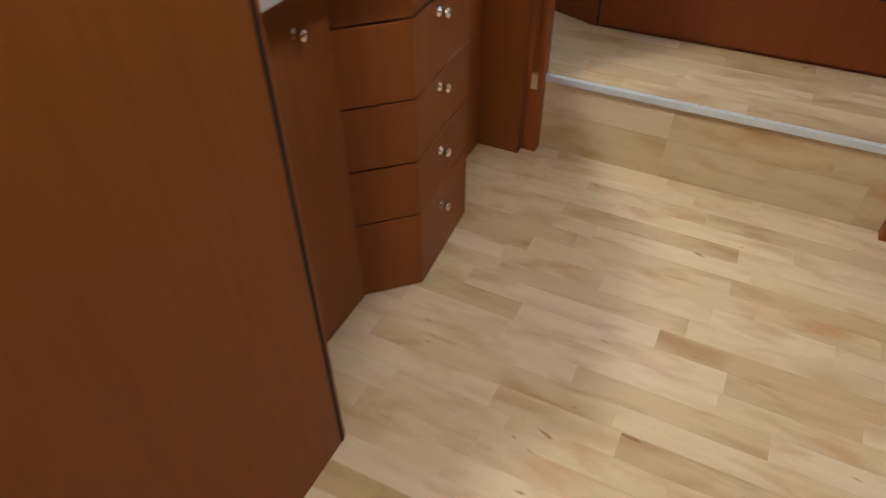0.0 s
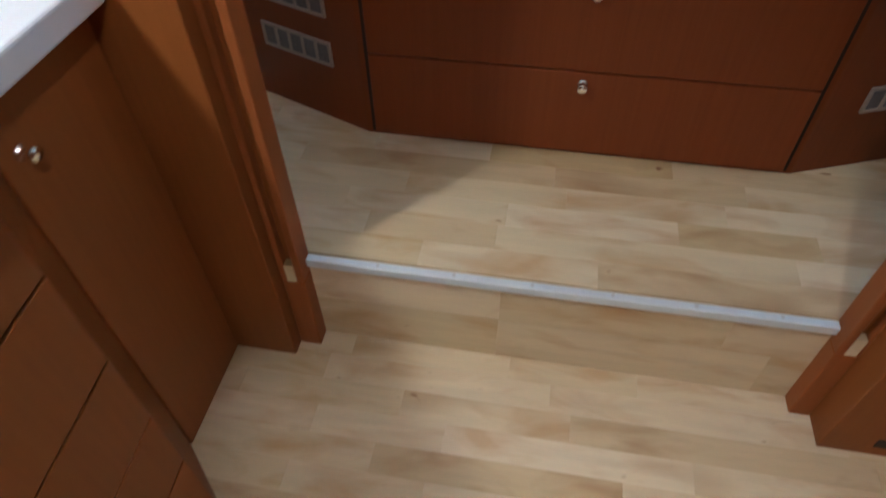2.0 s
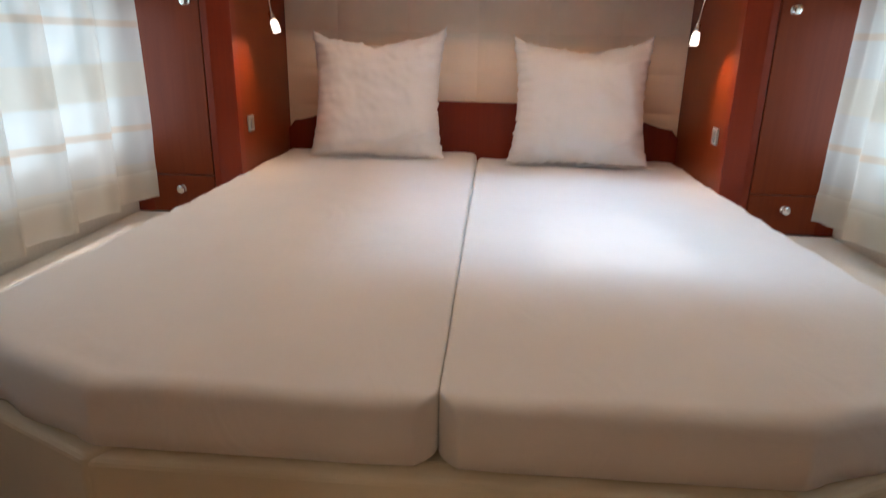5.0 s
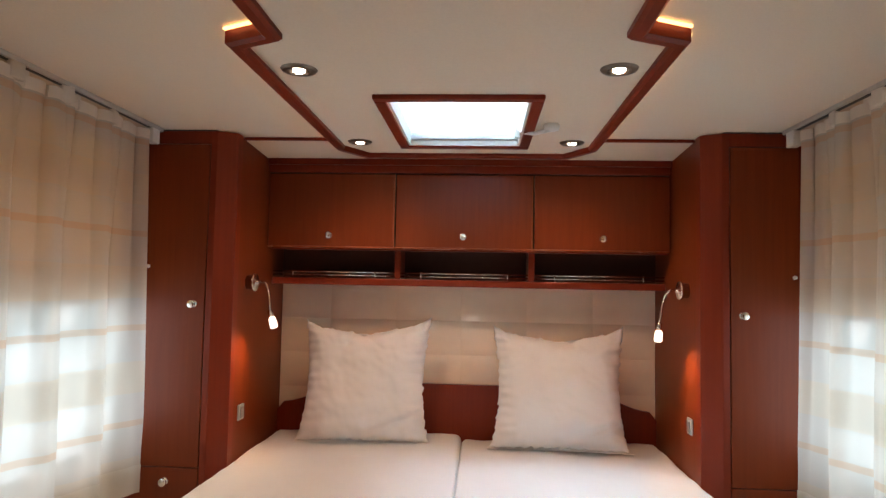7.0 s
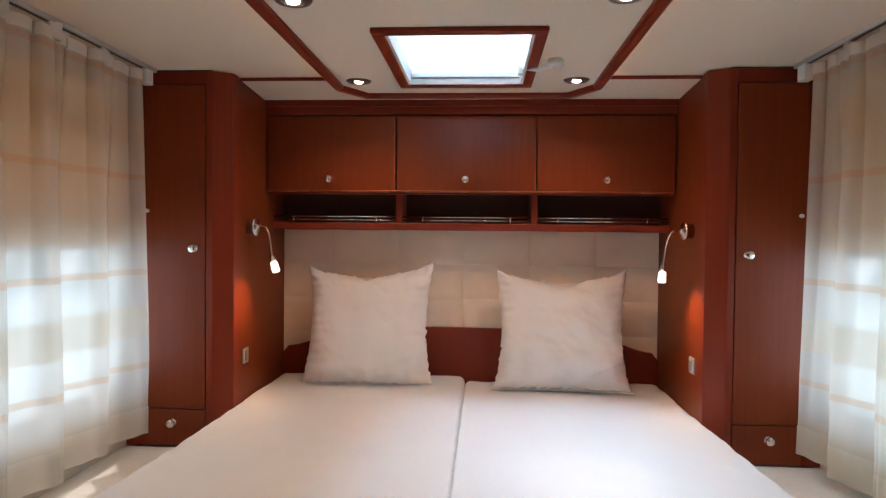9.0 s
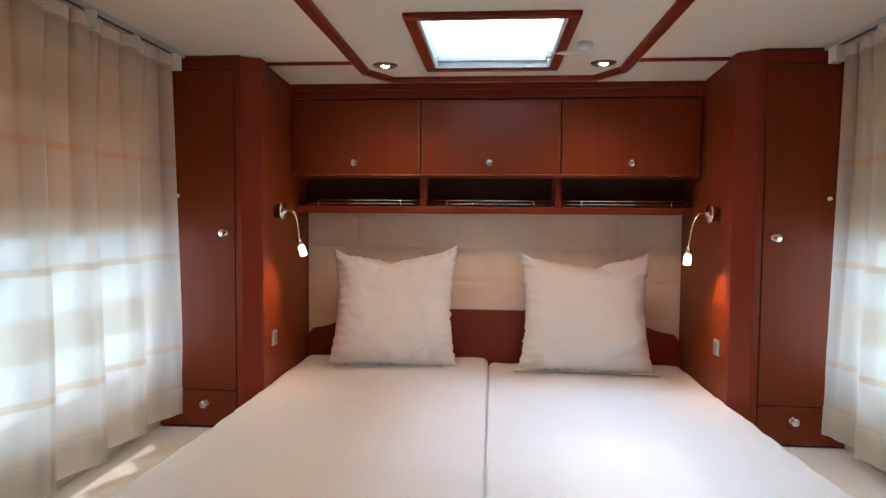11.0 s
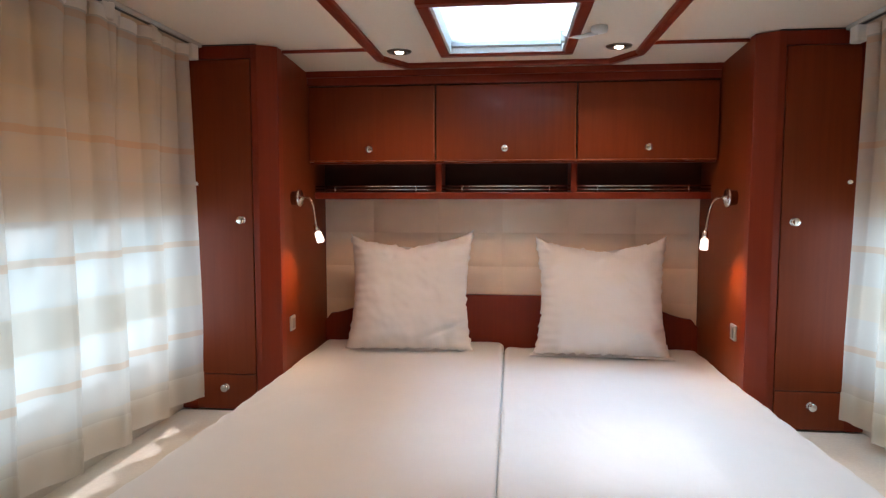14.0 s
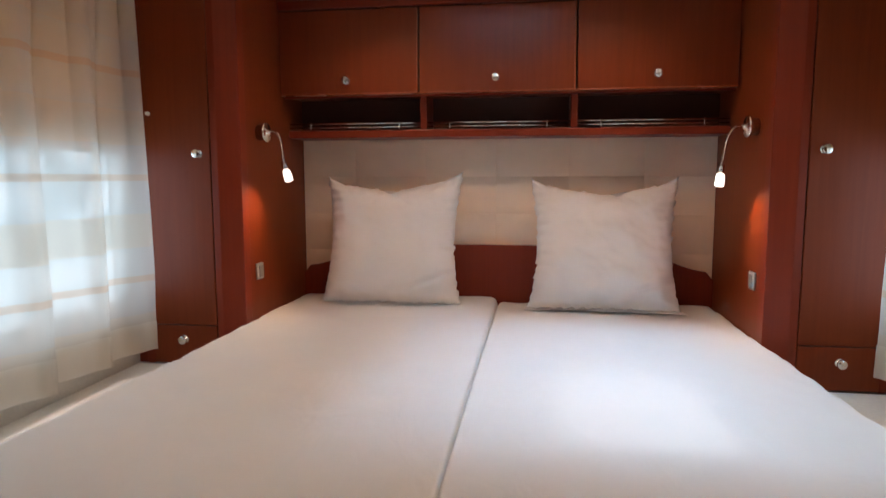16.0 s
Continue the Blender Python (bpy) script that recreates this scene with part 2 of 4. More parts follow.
def curtain_cloth():
    """Sheer cloth with woven beige bands and thin orange lines at fixed heights."""
    m, n, l, b = material("banded_sheer")
    n.remove(b)
    tc, sep = n.new("ShaderNodeTexCoord"), n.new("ShaderNodeSeparateXYZ")
    l.new(tc.outputs["Object"], sep.inputs[0])
    rep = n.new("ShaderNodeMath")
    rep.operation = "MULTIPLY_ADD"
    rep.inputs[1].default_value, rep.inputs[2].default_value = 1 / 0.313, -1.283 / 0.313
    l.new(sep.outputs["Z"], rep.inputs[0])
    fr = n.new("ShaderNodeMath")
    fr.operation = "FRACT"
    l.new(rep.outputs[0], fr.inputs[0])
    sheer, beige, orange = (0.83, 0.80, 0.75), (0.68, 0.60, 0.50), (0.70, 0.53, 0.40)
    r = ramp(n, [(0.0, beige), (0.33, sheer), (0.655, orange), (0.715, sheer), (0.99, sheer)])
    r.color_ramp.interpolation = "CONSTANT"
    l.new(fr.outputs[0], r.inputs["Fac"])
    o = ramp(n, [(0.0, (0.12,) * 3), (0.33, (0.30,) * 3), (0.655, (0.16,) * 3), (0.715, (0.30,) * 3), (0.99, (0.30,) * 3)])
    o.color_ramp.interpolation = "CONSTANT"
    l.new(fr.outputs[0], o.inputs["Fac"])
    weave = noisy(n, l, mapped(n, l, (1, 1, 6)), 300, 2)
    c = mix(n, l, r.outputs["Color"], (0.9, 0.88, 0.84), 0.15)
    d, t, p = n.new("ShaderNodeBsdfDiffuse"), n.new("ShaderNodeBsdfTranslucent"), n.new("ShaderNodeBsdfTransparent")
    k = n.new("ShaderNodeBump")
    k.inputs["Strength"].default_value, k.inputs["Distance"].default_value = 0.2, 0.001
    l.new(weave, k.inputs["Height"])
    for s in (d, t):
        l.new(c, s.inputs["Color"])
    l.new(k.outputs["Normal"], d.inputs["Normal"])
    m1, m2 = n.new("ShaderNodeMixShader"), n.new("ShaderNodeMixShader")
    m1.inputs[0].default_value = 0.55
    l.new(d.outputs[0], m1.inputs[1])
    l.new(t.outputs[0], m1.inputs[2])
    l.new(o.outputs["Color"], m2.inputs[0])
    l.new(m1.outputs[0], m2.inputs[1])
    l.new(p.outputs[0], m2.inputs[2])
    l.new(m2.outputs[0], n["Material Output"].inputs["Surface"])
    return m


def sheer_white(name, colour, share, open_weave=0.0):
    m, n, l, b = material(name)
    n.remove(b)
    d, t, mx = n.new("ShaderNodeBsdfDiffuse"), n.new("ShaderNodeBsdfTranslucent"), n.new("ShaderNodeMixShader")
    f = noisy(n, l, mapped(n, l, (1, 1, 1)), 20, 3)
    r = ramp(n, [(0.3, tuple(c * 0.96 for c in colour)), (0.7, colour)])
    l.new(f, r.inputs["Fac"])
    l.new(r.outputs["Color"], d.inputs["Color"])
    l.new(r.outputs["Color"], t.inputs["Color"])
    mx.inputs[0].default_value = share
    l.new(d.outputs[0], mx.inputs[1])
    l.new(t.outputs[0], mx.inputs[2])
    p, m2 = n.new("ShaderNodeBsdfTransparent"), n.new("ShaderNodeMixShader")
    m2.inputs[0].default_value = open_weave
    l.new(mx.outputs[0], m2.inputs[1])
    l.new(p.outputs[0], m2.inputs[2])
    l.new(m2.outputs[0], n["Material Output"].inputs["Surface"])
    return m


def pane_glass():
    m, n, l, b = material("window_glass")
    b.inputs["Base Color"].default_value = (0.9, 0.95, 0.97, 1)
    b.inputs["Transmission Weight"].default_value = 1.0
    b.inputs["Roughness"].default_value, b.inputs["IOR"].default_value = 0.03, 1.1
    return m


CURTAIN = curtain_cloth()
TAPE = sheer_white("curtain_tape", (0.84, 0.80, 0.74), 0.3)
HEM_CLOTH = sheer_white("hem_cloth", (0.86, 0.80, 0.71), 0.8, 0.15)
BLIND = sheer_white("blind_cloth", (0.78, 0.51, 0.29), 0.75)
ROOF_BLIND = sheer_white("roof_blind", (0.92, 0.92, 0.92), 0.4, 0.4)
GLASS = pane_glass()


# ---- mesh helpers ----
def link(name, bm, mat, parent=None, label="", smooth=False):
    me = bpy.data.meshes.new(name)
    bmesh.ops.recalc_face_normals(bm, faces=bm.faces)
    bm.to_mesh(me)
    bm.free()
    me.materials.append(mat)
    if smooth:
        for p in me.polygons:
            p.use_smooth = True
    ob = new(name, me)
    if parent:
        ob.parent = parent
    if label:
        ob["label"] = label
    return ob


def part(name, bm, mat, parent, label="", smooth=False):
    return link(name, bm, mat, parent, label, smooth)


def thing(name, label, category, group=""):
    return tagged(new(name), label, category, group)


def structure(name, bm, mat, label, category, smooth=False):
    return tagged(link(name, bm, mat, smooth=smooth), label, category, kind="structure")


def prism(outline, z0, z1, bevel=0.0, seg=2, vertical=True):
    """An upright prism over a plan outline."""
    bm = bmesh.new()
    lo = [bm.verts.new((x, y, z0)) for x, y in outline]
    hi = [bm.verts.new((x, y, z1)) for x, y in outline]
    k = len(outline)
    bm.faces.new(lo)
    bm.faces.new(hi)
    for i in range(k):
        bm.faces.new((lo[i], lo[(i + 1) % k], hi[(i + 1) % k], hi[i]))
    bmesh.ops.recalc_face_normals(bm, faces=bm.faces)
    if bevel:
        edges = [e for e in bm.edges if vertical or abs(e.verts[0].co.z - e.verts[1].co.z) < 1e-6]
        bmesh.ops.bevel(bm, geom=edges, offset=bevel, segments=seg, affect="EDGES", profile=0.5)
    return bm


def box(x0, x1, y0, y1, z0, z1, bevel=0.0, seg=2):
    return prism([(x0, y0), (x1, y0), (x1, y1), (x0, y1)], z0, z1, bevel, seg)


def merge(*bms):
    out = bms[0]
    for b in bms[1:]:
        me = bpy.data.meshes.new("tmp")
        b.to_mesh(me)
        b.free()
        out.from_mesh(me)
        bpy.data.meshes.remove(me)
    return out


def moved(bm, m):
    bmesh.ops.transform(bm, matrix=m, verts=bm.verts)
    return bm


def flipped(bm, centre=XC):
    """Mirror across the plane x = centre."""
    for v in bm.verts:
        v.co.x = 2 * centre - v.co.x
    bmesh.ops.reverse_faces(bm, faces=bm.faces)
    return bm


def lathe(profile, seg=20):
    """Turn (radius, height) pairs about z."""
    bm = bmesh.new()
    rings = []
    for r, h in profile:
        if r < 1e-6:
            rings.append([bm.verts.new((0, 0, h))])
        else:
            rings.append([bm.verts.new((r * math.cos(6.28318531 * i / seg), r * math.sin(6.28318531 * i / seg), h)) for i in range(seg)])
    for a, b in zip(rings, rings[1:]):
        for i in range(seg):
            q = [a[i % len(a)], a[(i + 1) % len(a)], b[(i + 1) % len(b)], b[i % len(b)]]
            q = list(dict.fromkeys(q))
            if len(q) > 2:
                bm.faces.new(q)
    return bm


def tube(points, radius, seg=10, tip=None):
    """A round bar along points; tip: the end radius."""
    bm = bmesh.new()
    pts = [Vector(p) for p in points]
    rings = []
    for i, p in enumerate(pts):
        d = (pts[min(i + 1, len(pts) - 1)] - pts[max(i - 1, 0)]).normalized()
        u = d.orthogonal().normalized() if not rings else (u - d * u.dot(d)).normalized()
        w = d.cross(u)
        r = radius if tip is None else radius + (tip - radius) * i / (len(pts) - 1)
        rings.append([bm.verts.new(p + r * (u * math.cos(6.28318531 * k / seg) + w * math.sin(6.28318531 * k / seg))) for k in range(seg)])
    for a, b in zip(rings, rings[1:]):
        for k in range(seg):
            bm.faces.new((a[k], a[(k + 1) % seg], b[(k + 1) % seg], b[k]))
    bm.faces.new(rings[0])
    bm.faces.new(rings[-1])
    return bm


def aim(at, direction):
    """Pose with local z along direction."""
    return Matrix.Translation(at) @ Vector(direction).to_track_quat("Z", "Y").to_matrix().to_4x4()


def knob(parent, at, direction, size=1.0):
    """Turned push-button knob with a chrome collar."""
    return part("knob", moved(lathe([(0.0110, 0), (0.0110, 0.002), (0.0068, 0.004), (0.0062, 0.010), (0.0092, 0.013), (0.0110, 0.016),
                                  (0.0108, 0.022), (0.009, 0.0242), (0, 0.0245)], 24), aim(at, direction) @ Matrix.Diagonal((size, size, 0.85 if size > 1 else 1.0, 1.0))), CHROME, parent, "polished chrome knob", True)


def bezier(a, b, c, d, n=14):
    a, b, c, d = map(Vector, (a, b, c, d))
    out = []
    for i in range(n + 1):
        t = i / n
        out.append(a * (1 - t) ** 3 + b * 3 * t * (1 - t) ** 2 + c * 3 * t * t * (1 - t) + d * t ** 3)
    return out


# ---- shell ----
def holed_wall(x0, x1, y0, y1, z0, z1, h):
    """A wall along y with one opening h = (y0, y1, z0, z1)."""
    return merge(box(x0, x1, y0, h[0], z0, z1), box(x0, x1, h[1], y1, z0, z1),
                 box(x0, x1, h[0], h[1], z0, h[2]), box(x0, x1, h[0], h[1], h[3], z1))


structure("wall_left", holed_wall(XL - 0.05, XL, 2.645, YB, UP, CEIL, (WIN_Y0, WIN_Y1, WIN_Z0, WIN_Z1)), WALL, "pale grey-cream lined caravan side wall with a window", "wall")
structure("wall_right", holed_wall(XR, XR + 0.05, 2.645, YB, UP, CEIL, (WIN_Y0, WIN_Y1, WIN_Z0, WIN_Z1)), WALL, "pale grey-cream lined caravan side wall with a window", "wall")
structure("wall_back", box(XL - 0.05, XR + 0.05, YB, YB + 0.05, UP, CEIL), WALL, "plain lined wall behind the bed", "wall")
structure("wall_hall_end", box(XL - 0.05, XR + 0.05, -1.05, -1.0, 0, CEIL), WALL, "plain lined wall closing the corridor", "wall")
structure("wall_hall_right", box(1.45, 1.5, -1.0, 2.55, 0, CEIL), HALL_WOOD, "plain veneered corridor wall", "wall")
structure("wall_hall_left", box(XL - 0.05, XL, -1.0, 2.645, 0, CEIL), WALL, "plain lined wall behind the wash unit", "wall")
structure("wall_hall_corner", box(1.45, XR + 0.05, 2.53, 2.548, 0, CEIL), WALL, "plain lined wall end beside the doorway", "wall")
structure("floor_hall_base", box(XL - 0.05, XR + 0.05, -1.05, 2.672, -0.06, -0.006), JOINT, "floor bed of the corridor", "floor")
structure("floor_bedroom_base", box(XL - 0.05, XR + 0.05, 2.672, YB + 0.05, UP - 0.06, UP - 0.006), JOINT, "floor bed of the raised bedroom", "floor")
structure("floor_riser_base", box(XL - 0.05, XR + 0.05, 2.664, 2.672, -0.06, UP - 0.006), JOINT, "riser bed below the bedroom floor", "floor")

# ceiling with the roof-light opening
SKY_X0, SKY_X1, SKY_Y0, SKY_Y1 = 0.262, 0.667, 3.975, 4.55
structure("ceiling", merge(box(XL - 0.05, SKY_X0, -1.05, YB + 0.05, CEIL, CEIL + 0.05), box(SKY_X1, XR + 0.05, -1.05, YB + 0.05, CEIL, CEIL + 0.05),
                           box(SKY_X0, SKY_X1, -1.05, SKY_Y0, CEIL, CEIL + 0.05), box(SKY_X0, SKY_X1, SKY_Y1, YB + 0.05, CEIL, CEIL + 0.05)),
          CEILING, "matt cream lined ceiling", "ceiling")
OX0, OX1, IX0, IX1 = -0.022, 0.958, 0.075, 0.859
PANEL = [(OX0, 3.545), (OX0, 4.60), (0.066, 4.755), (0.868, 4.755), (OX1, 4.60), (OX1, 3.545), (IX1, 3.50), (IX1, 0.8), (IX0, 0.8), (IX0, 3.50)]


def inset(outline, d):
    """The outline moved inwards by d (clockwise seen from above)."""
    out = []
    k = len(outline)
    for i in range(k):
        a, b, c = Vector(outline[i - 1]), Vector(outline[i]), Vector(outline[(i + 1) % k])
        n1 = Vector(((b - a).y, -(b - a).x)).normalized()
        n2 = Vector(((c - b).y, -(c - b).x)).normalized()
        m = (n1 + n2).normalized()
        out.append(tuple(b + m * (d / max(0.35, m.dot(n1)))))
    return out


def slab_with_hole(z0, z1, hole):
    """The lowered panel with a straight rectangular hole."""
    x0, x1, y0, y1 = hole
    left = [(IX0 + 0.004, 0.8), (IX0 + 0.004, 3.5), (OX0 + 0.004, 3.545), (OX0 + 0.004, 4.60), (0.069, 4.751), (x0, 4.751), (x0, 0.8)]
    right = [(x1, 0.8), (x1, 4.751), (0.865, 4.751), (OX1 - 0.004, 4.60), (OX1 - 0.004, 3.545), (IX1 - 0.004, 3.5), (IX1 - 0.004, 0.8)]
    return merge(prism(left, z0, z1), prism(right, z0, z1), prism([(x0, 0.8), (x1, 0.8), (x1, y0), (x0, y0)], z0, z1),
                 prism([(x0, y1), (x1, y1), (x1, 4.751), (x0, 4.751)], z0, z1))


structure("ceiling_panel", slab_with_hole(2.178, CEIL - 0.001, (SKY_X0, SKY_X1, SKY_Y0, SKY_Y1)), CEILING, "lowered cream ceiling panel with rounded plan", "ceiling")


def rim(outline, width, z0, z1):
    """A closed moulding that follows the outline."""
    bm = bmesh.new()
    inner = inset(outline, width)
    soft = inset(outline, 0.008)
    soft2 = inset(outline, width - 0.008)
    rings = [[bm.verts.new((*p, z)) for p in o] for o, z in ((outline, z1), (outline, z0 + 0.007), (soft, z0), (soft2, z0), (inner, z0 + 0.007), (inner, z1))]
    k = len(outline)
    for a, b in zip(rings, rings[1:]):
        for i in range(k):
            bm.faces.new((a[i], a[(i + 1) % k], b[(i + 1) % k], b[i]))
    return bm


structure("trim_ceiling", rim(PANEL, 0.036, 2.160, CEIL - 0.002), CHERRY_SOLID, "red-brown cherry moulding round the ceiling panel", "moulding")
# warm strip light hidden behind the jog of the moulding
for s in (1, -1):
    b = prism([(0.065, 3.491), (0.068, 3.497), (-0.018, 3.537), (-0.021, 3.531)], 2.192, 2.197)
    c = box(IX0 - 0.006, IX0 - 0.001, 2.3, 3.48, 2.184, 2.191)
    d = box(OX0 - 0.006, OX0 - 0.001, 3.56, 4.58, 2.184, 2.191)
    bm = merge(b, c, d)
    if s < 0:
        flipped(bm, 0.468)
    tagged(link("cove_light", bm, COVE), "warm strip light hidden behind the ceiling moulding", "strip light", "strip lights behind the moulding")

def cornice():
    bm = bmesh.new()
    prof = [(4.56, CEIL - 0.001), (4.56, 2.194), (4.57, 2.190), (4.82, 2.174), (4.84, CEIL - 0.001)]
    a = [bm.verts.new((-0.361, y, z)) for y, z in prof]
    b = [bm.verts.new((1.294, y, z)) for y, z in prof]
    for i in range(5):
        bm.faces.new((a[i], a[(i + 1) % 5], b[(i + 1) % 5], b[i]))
    return bm


# thin red-brown strips draw the dark shadow line between ceiling and cornice
for x0, x1 in ((-0.361, -0.026), (0.962, 1.294)):
    structure("trim_cornice_edge", box(x0, x1, 4.552, 4.5595, 2.187, CEIL - 0.001, 0.0015), CHERRY_SOLID, "thin red-brown strip painting the shadow line along the cornice", "moulding")
structure("trim_cornice", cornice(), CEILING, "thin cream cornice above the overhead lockers", "cornice")


# ---- roof light ----
def roof_light():
    t = thing("roof_light", "cherry-framed roof light with a closed white pleated blind", "skylight")
    f = 0.034
    part("frame", merge(box(SKY_X0 - f, SKY_X1 + f, SKY_Y0 - f, SKY_Y0, 2.164, 2.178, 0.003), box(SKY_X0 - f, SKY_X1 + f, SKY_Y1, SKY_Y1 + f, 2.164, 2.178, 0.003),
                        box(SKY_X0 - f, SKY_X0, SKY_Y0, SKY_Y1, 2.164, 2.178, 0.003), box(SKY_X1, SKY_X1 + f, SKY_Y0, SKY_Y1, 2.164, 2.178, 0.003)), CHERRY_SOLID, t)
    part("shaft", merge(box(SKY_X0, SKY_X0 + 0.008, SKY_Y0, SKY_Y1, 2.17, 2.40), box(SKY_X1 - 0.008, SKY_X1, SKY_Y0, SKY_Y1, 2.17, 2.40),
                        box(SKY_X0, SKY_X1, SKY_Y0, SKY_Y0 + 0.008, 2.17, 2.40), box(SKY_X0, SKY_X1, SKY_Y1 - 0.008, SKY_Y1, 2.17, 2.40)), WHITE_PLASTIC, t, "white inner shaft")
    # near rail widened to the shaft wall to block a sliver of sun
    part("rail", box(SKY_X0 + 0.0085, SKY_X1 - 0.0085, SKY_Y0 + 0.0085, SKY_Y0 + 0.060, 2.196, 2.216, 0.006), STEEL, t, "silver grip rail of the blind")
    part("rail", box(SKY_X0 + 0.0085, SKY_X1 - 0.0085, SKY_Y1 - 0.024, SKY_Y1 - 0.0085, 2.188, 2.206, 0.004), STEEL, t)
    bm = bmesh.new()
    n = 24
    rows = []
    for i in range(n + 1):
        y = SKY_Y0 + 0.06 + (SKY_Y1 - 0.02 - SKY_Y0 - 0.06) * i / n
        z = 2.213 + (0.002 if i % 2 else -0.001)
        rows.append([bm.verts.new((SKY_X0 + 0.01 + (SKY_X1 - SKY_X0 - 0.02) * k / 6, y, z)) for k in range(7)])
    for a, b in zip(rows, rows[1:]):
        for k in range(6):
            bm.faces.new((a[k], a[k + 1], b[k + 1], b[k]))
    part("blind", bm, ROOF_BLIND, t, "closed white pleated blind")
    dome = part("dome", box(SKY_X0 - 0.02, SKY_X1 + 0.02, SKY_Y0 - 0.02, SKY_Y1 + 0.02, 2.405, 2.412), GLASS, t, "clear acrylic dome")
    dome.visible_shadow = False
    # stay lever
    part("lever_base", moved(lathe([(0.0, 0), (0.024, 0), (0.026, 0.006), (0.024, 0.018), (0.012, 0.022), (0, 0.022)], 20), aim((0.752, 4.264, 2.178), (0, 0, -1))), WHITE_PLASTIC, t, "white plastic lever boss", True)
    part("lever", tube([(0.745, 4.266, 2.160), (0.70, 4.30, 2.156), (0.672, 4.335, 2.168), (0.650, 4.365, 2.185)], 0.0075, 8, 0.005), WHITE_PLASTIC, t, "", True)
    part("lever_tip", box(0.640, 0.658, 4.36, 4.385, 2.158, 2.196, 0.004), WHITE_PLASTIC, t)
    return t


roof_light()


# ---- ceiling spots ----
def ceiling_spot(x, y, z):
    t = thing("ceiling_spot", "small round recessed ceiling spot, lit warm white", "spotlight", "ceiling spots")
    t.location = (x, y, z)
    part("ring", lathe([(0.026, 0.0), (0.026, -0.004), (0.030, -0.007), (0.041, -0.005), (0.045, 0.0)], 28), BRONZE, t, "dark bronze metal ring", True)
    part("reflector", lathe([(0.0, -0.0008), (0.025, -0.001), (0.026, 0.0)], 24), CHROME, t, "", True)
    part("bulb", lathe([(0.0, -0.010), (0.009, -0.009), (0.015, -0.006), (0.016, -0.0012), (0.0, -0.0012)], 20), BULB, t, "glowing frosted bulb", True)
    return t


# corridor copies are added fixtures where the unseen fill lamps hang
for i, (sx, sy) in enumerate(SPOTS + HALL_FILL_SPOTS):
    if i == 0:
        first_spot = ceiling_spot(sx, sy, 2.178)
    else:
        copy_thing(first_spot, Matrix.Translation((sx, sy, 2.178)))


# ---- windows, blinds and curtains ----
def window(side):
    s = (lambda b: b) if side == 0 else flipped
    t = tagged(new("window_1" if side == 0 else "window_2"), "caravan side window with grey frame and acrylic pane", "window", kind="structure")
    x = XL - 0.045
    part("window_frame", s(merge(box(x, XL + 0.006, WIN_Y0, WIN_Y0 + 0.035, WIN_Z0, WIN_Z1, 0.003), box(x, XL + 0.006, WIN_Y1 - 0.035, WIN_Y1, WIN_Z0, WIN_Z1, 0.003),
                                 box(x, XL + 0.006, WIN_Y0 + 0.035, WIN_Y1 - 0.035, WIN_Z0, WIN_Z0 + 0.03, 0.003), box(x, XL + 0.006, WIN_Y0 + 0.035, WIN_Y1 - 0.035, WIN_Z1 - 0.03, WIN_Z1, 0.003))), GREY_PLASTIC, t)
    g = part("pane", s(box(x + 0.0, x + 0.004, WIN_Y0 + 0.03, WIN_Y1 - 0.03, WIN_Z0 + 0.025, WIN_Z1 - 0.025)), GLASS, t)
    g.visible_shadow = False
    b = thing("roller_blind", "beige window blind pulled half way down", "blind", "window blinds")
    part("cloth", s(box(XL + 0.008, XL + 0.011, WIN_Y0 + 0.004, WIN_Y1 - 0.004, BLIND_Z, WIN_Z1 - 0.004)), BLIND, b)
    part("bottom_bar", s(box(XL + 0.007, XL + 0.019, WIN_Y0 + 0.004, WIN_Y1 - 0.004, BLIND_Z - 0.016, BLIND_Z, 0.003)), GREY_PLASTIC, b)


window(0)
window(1)


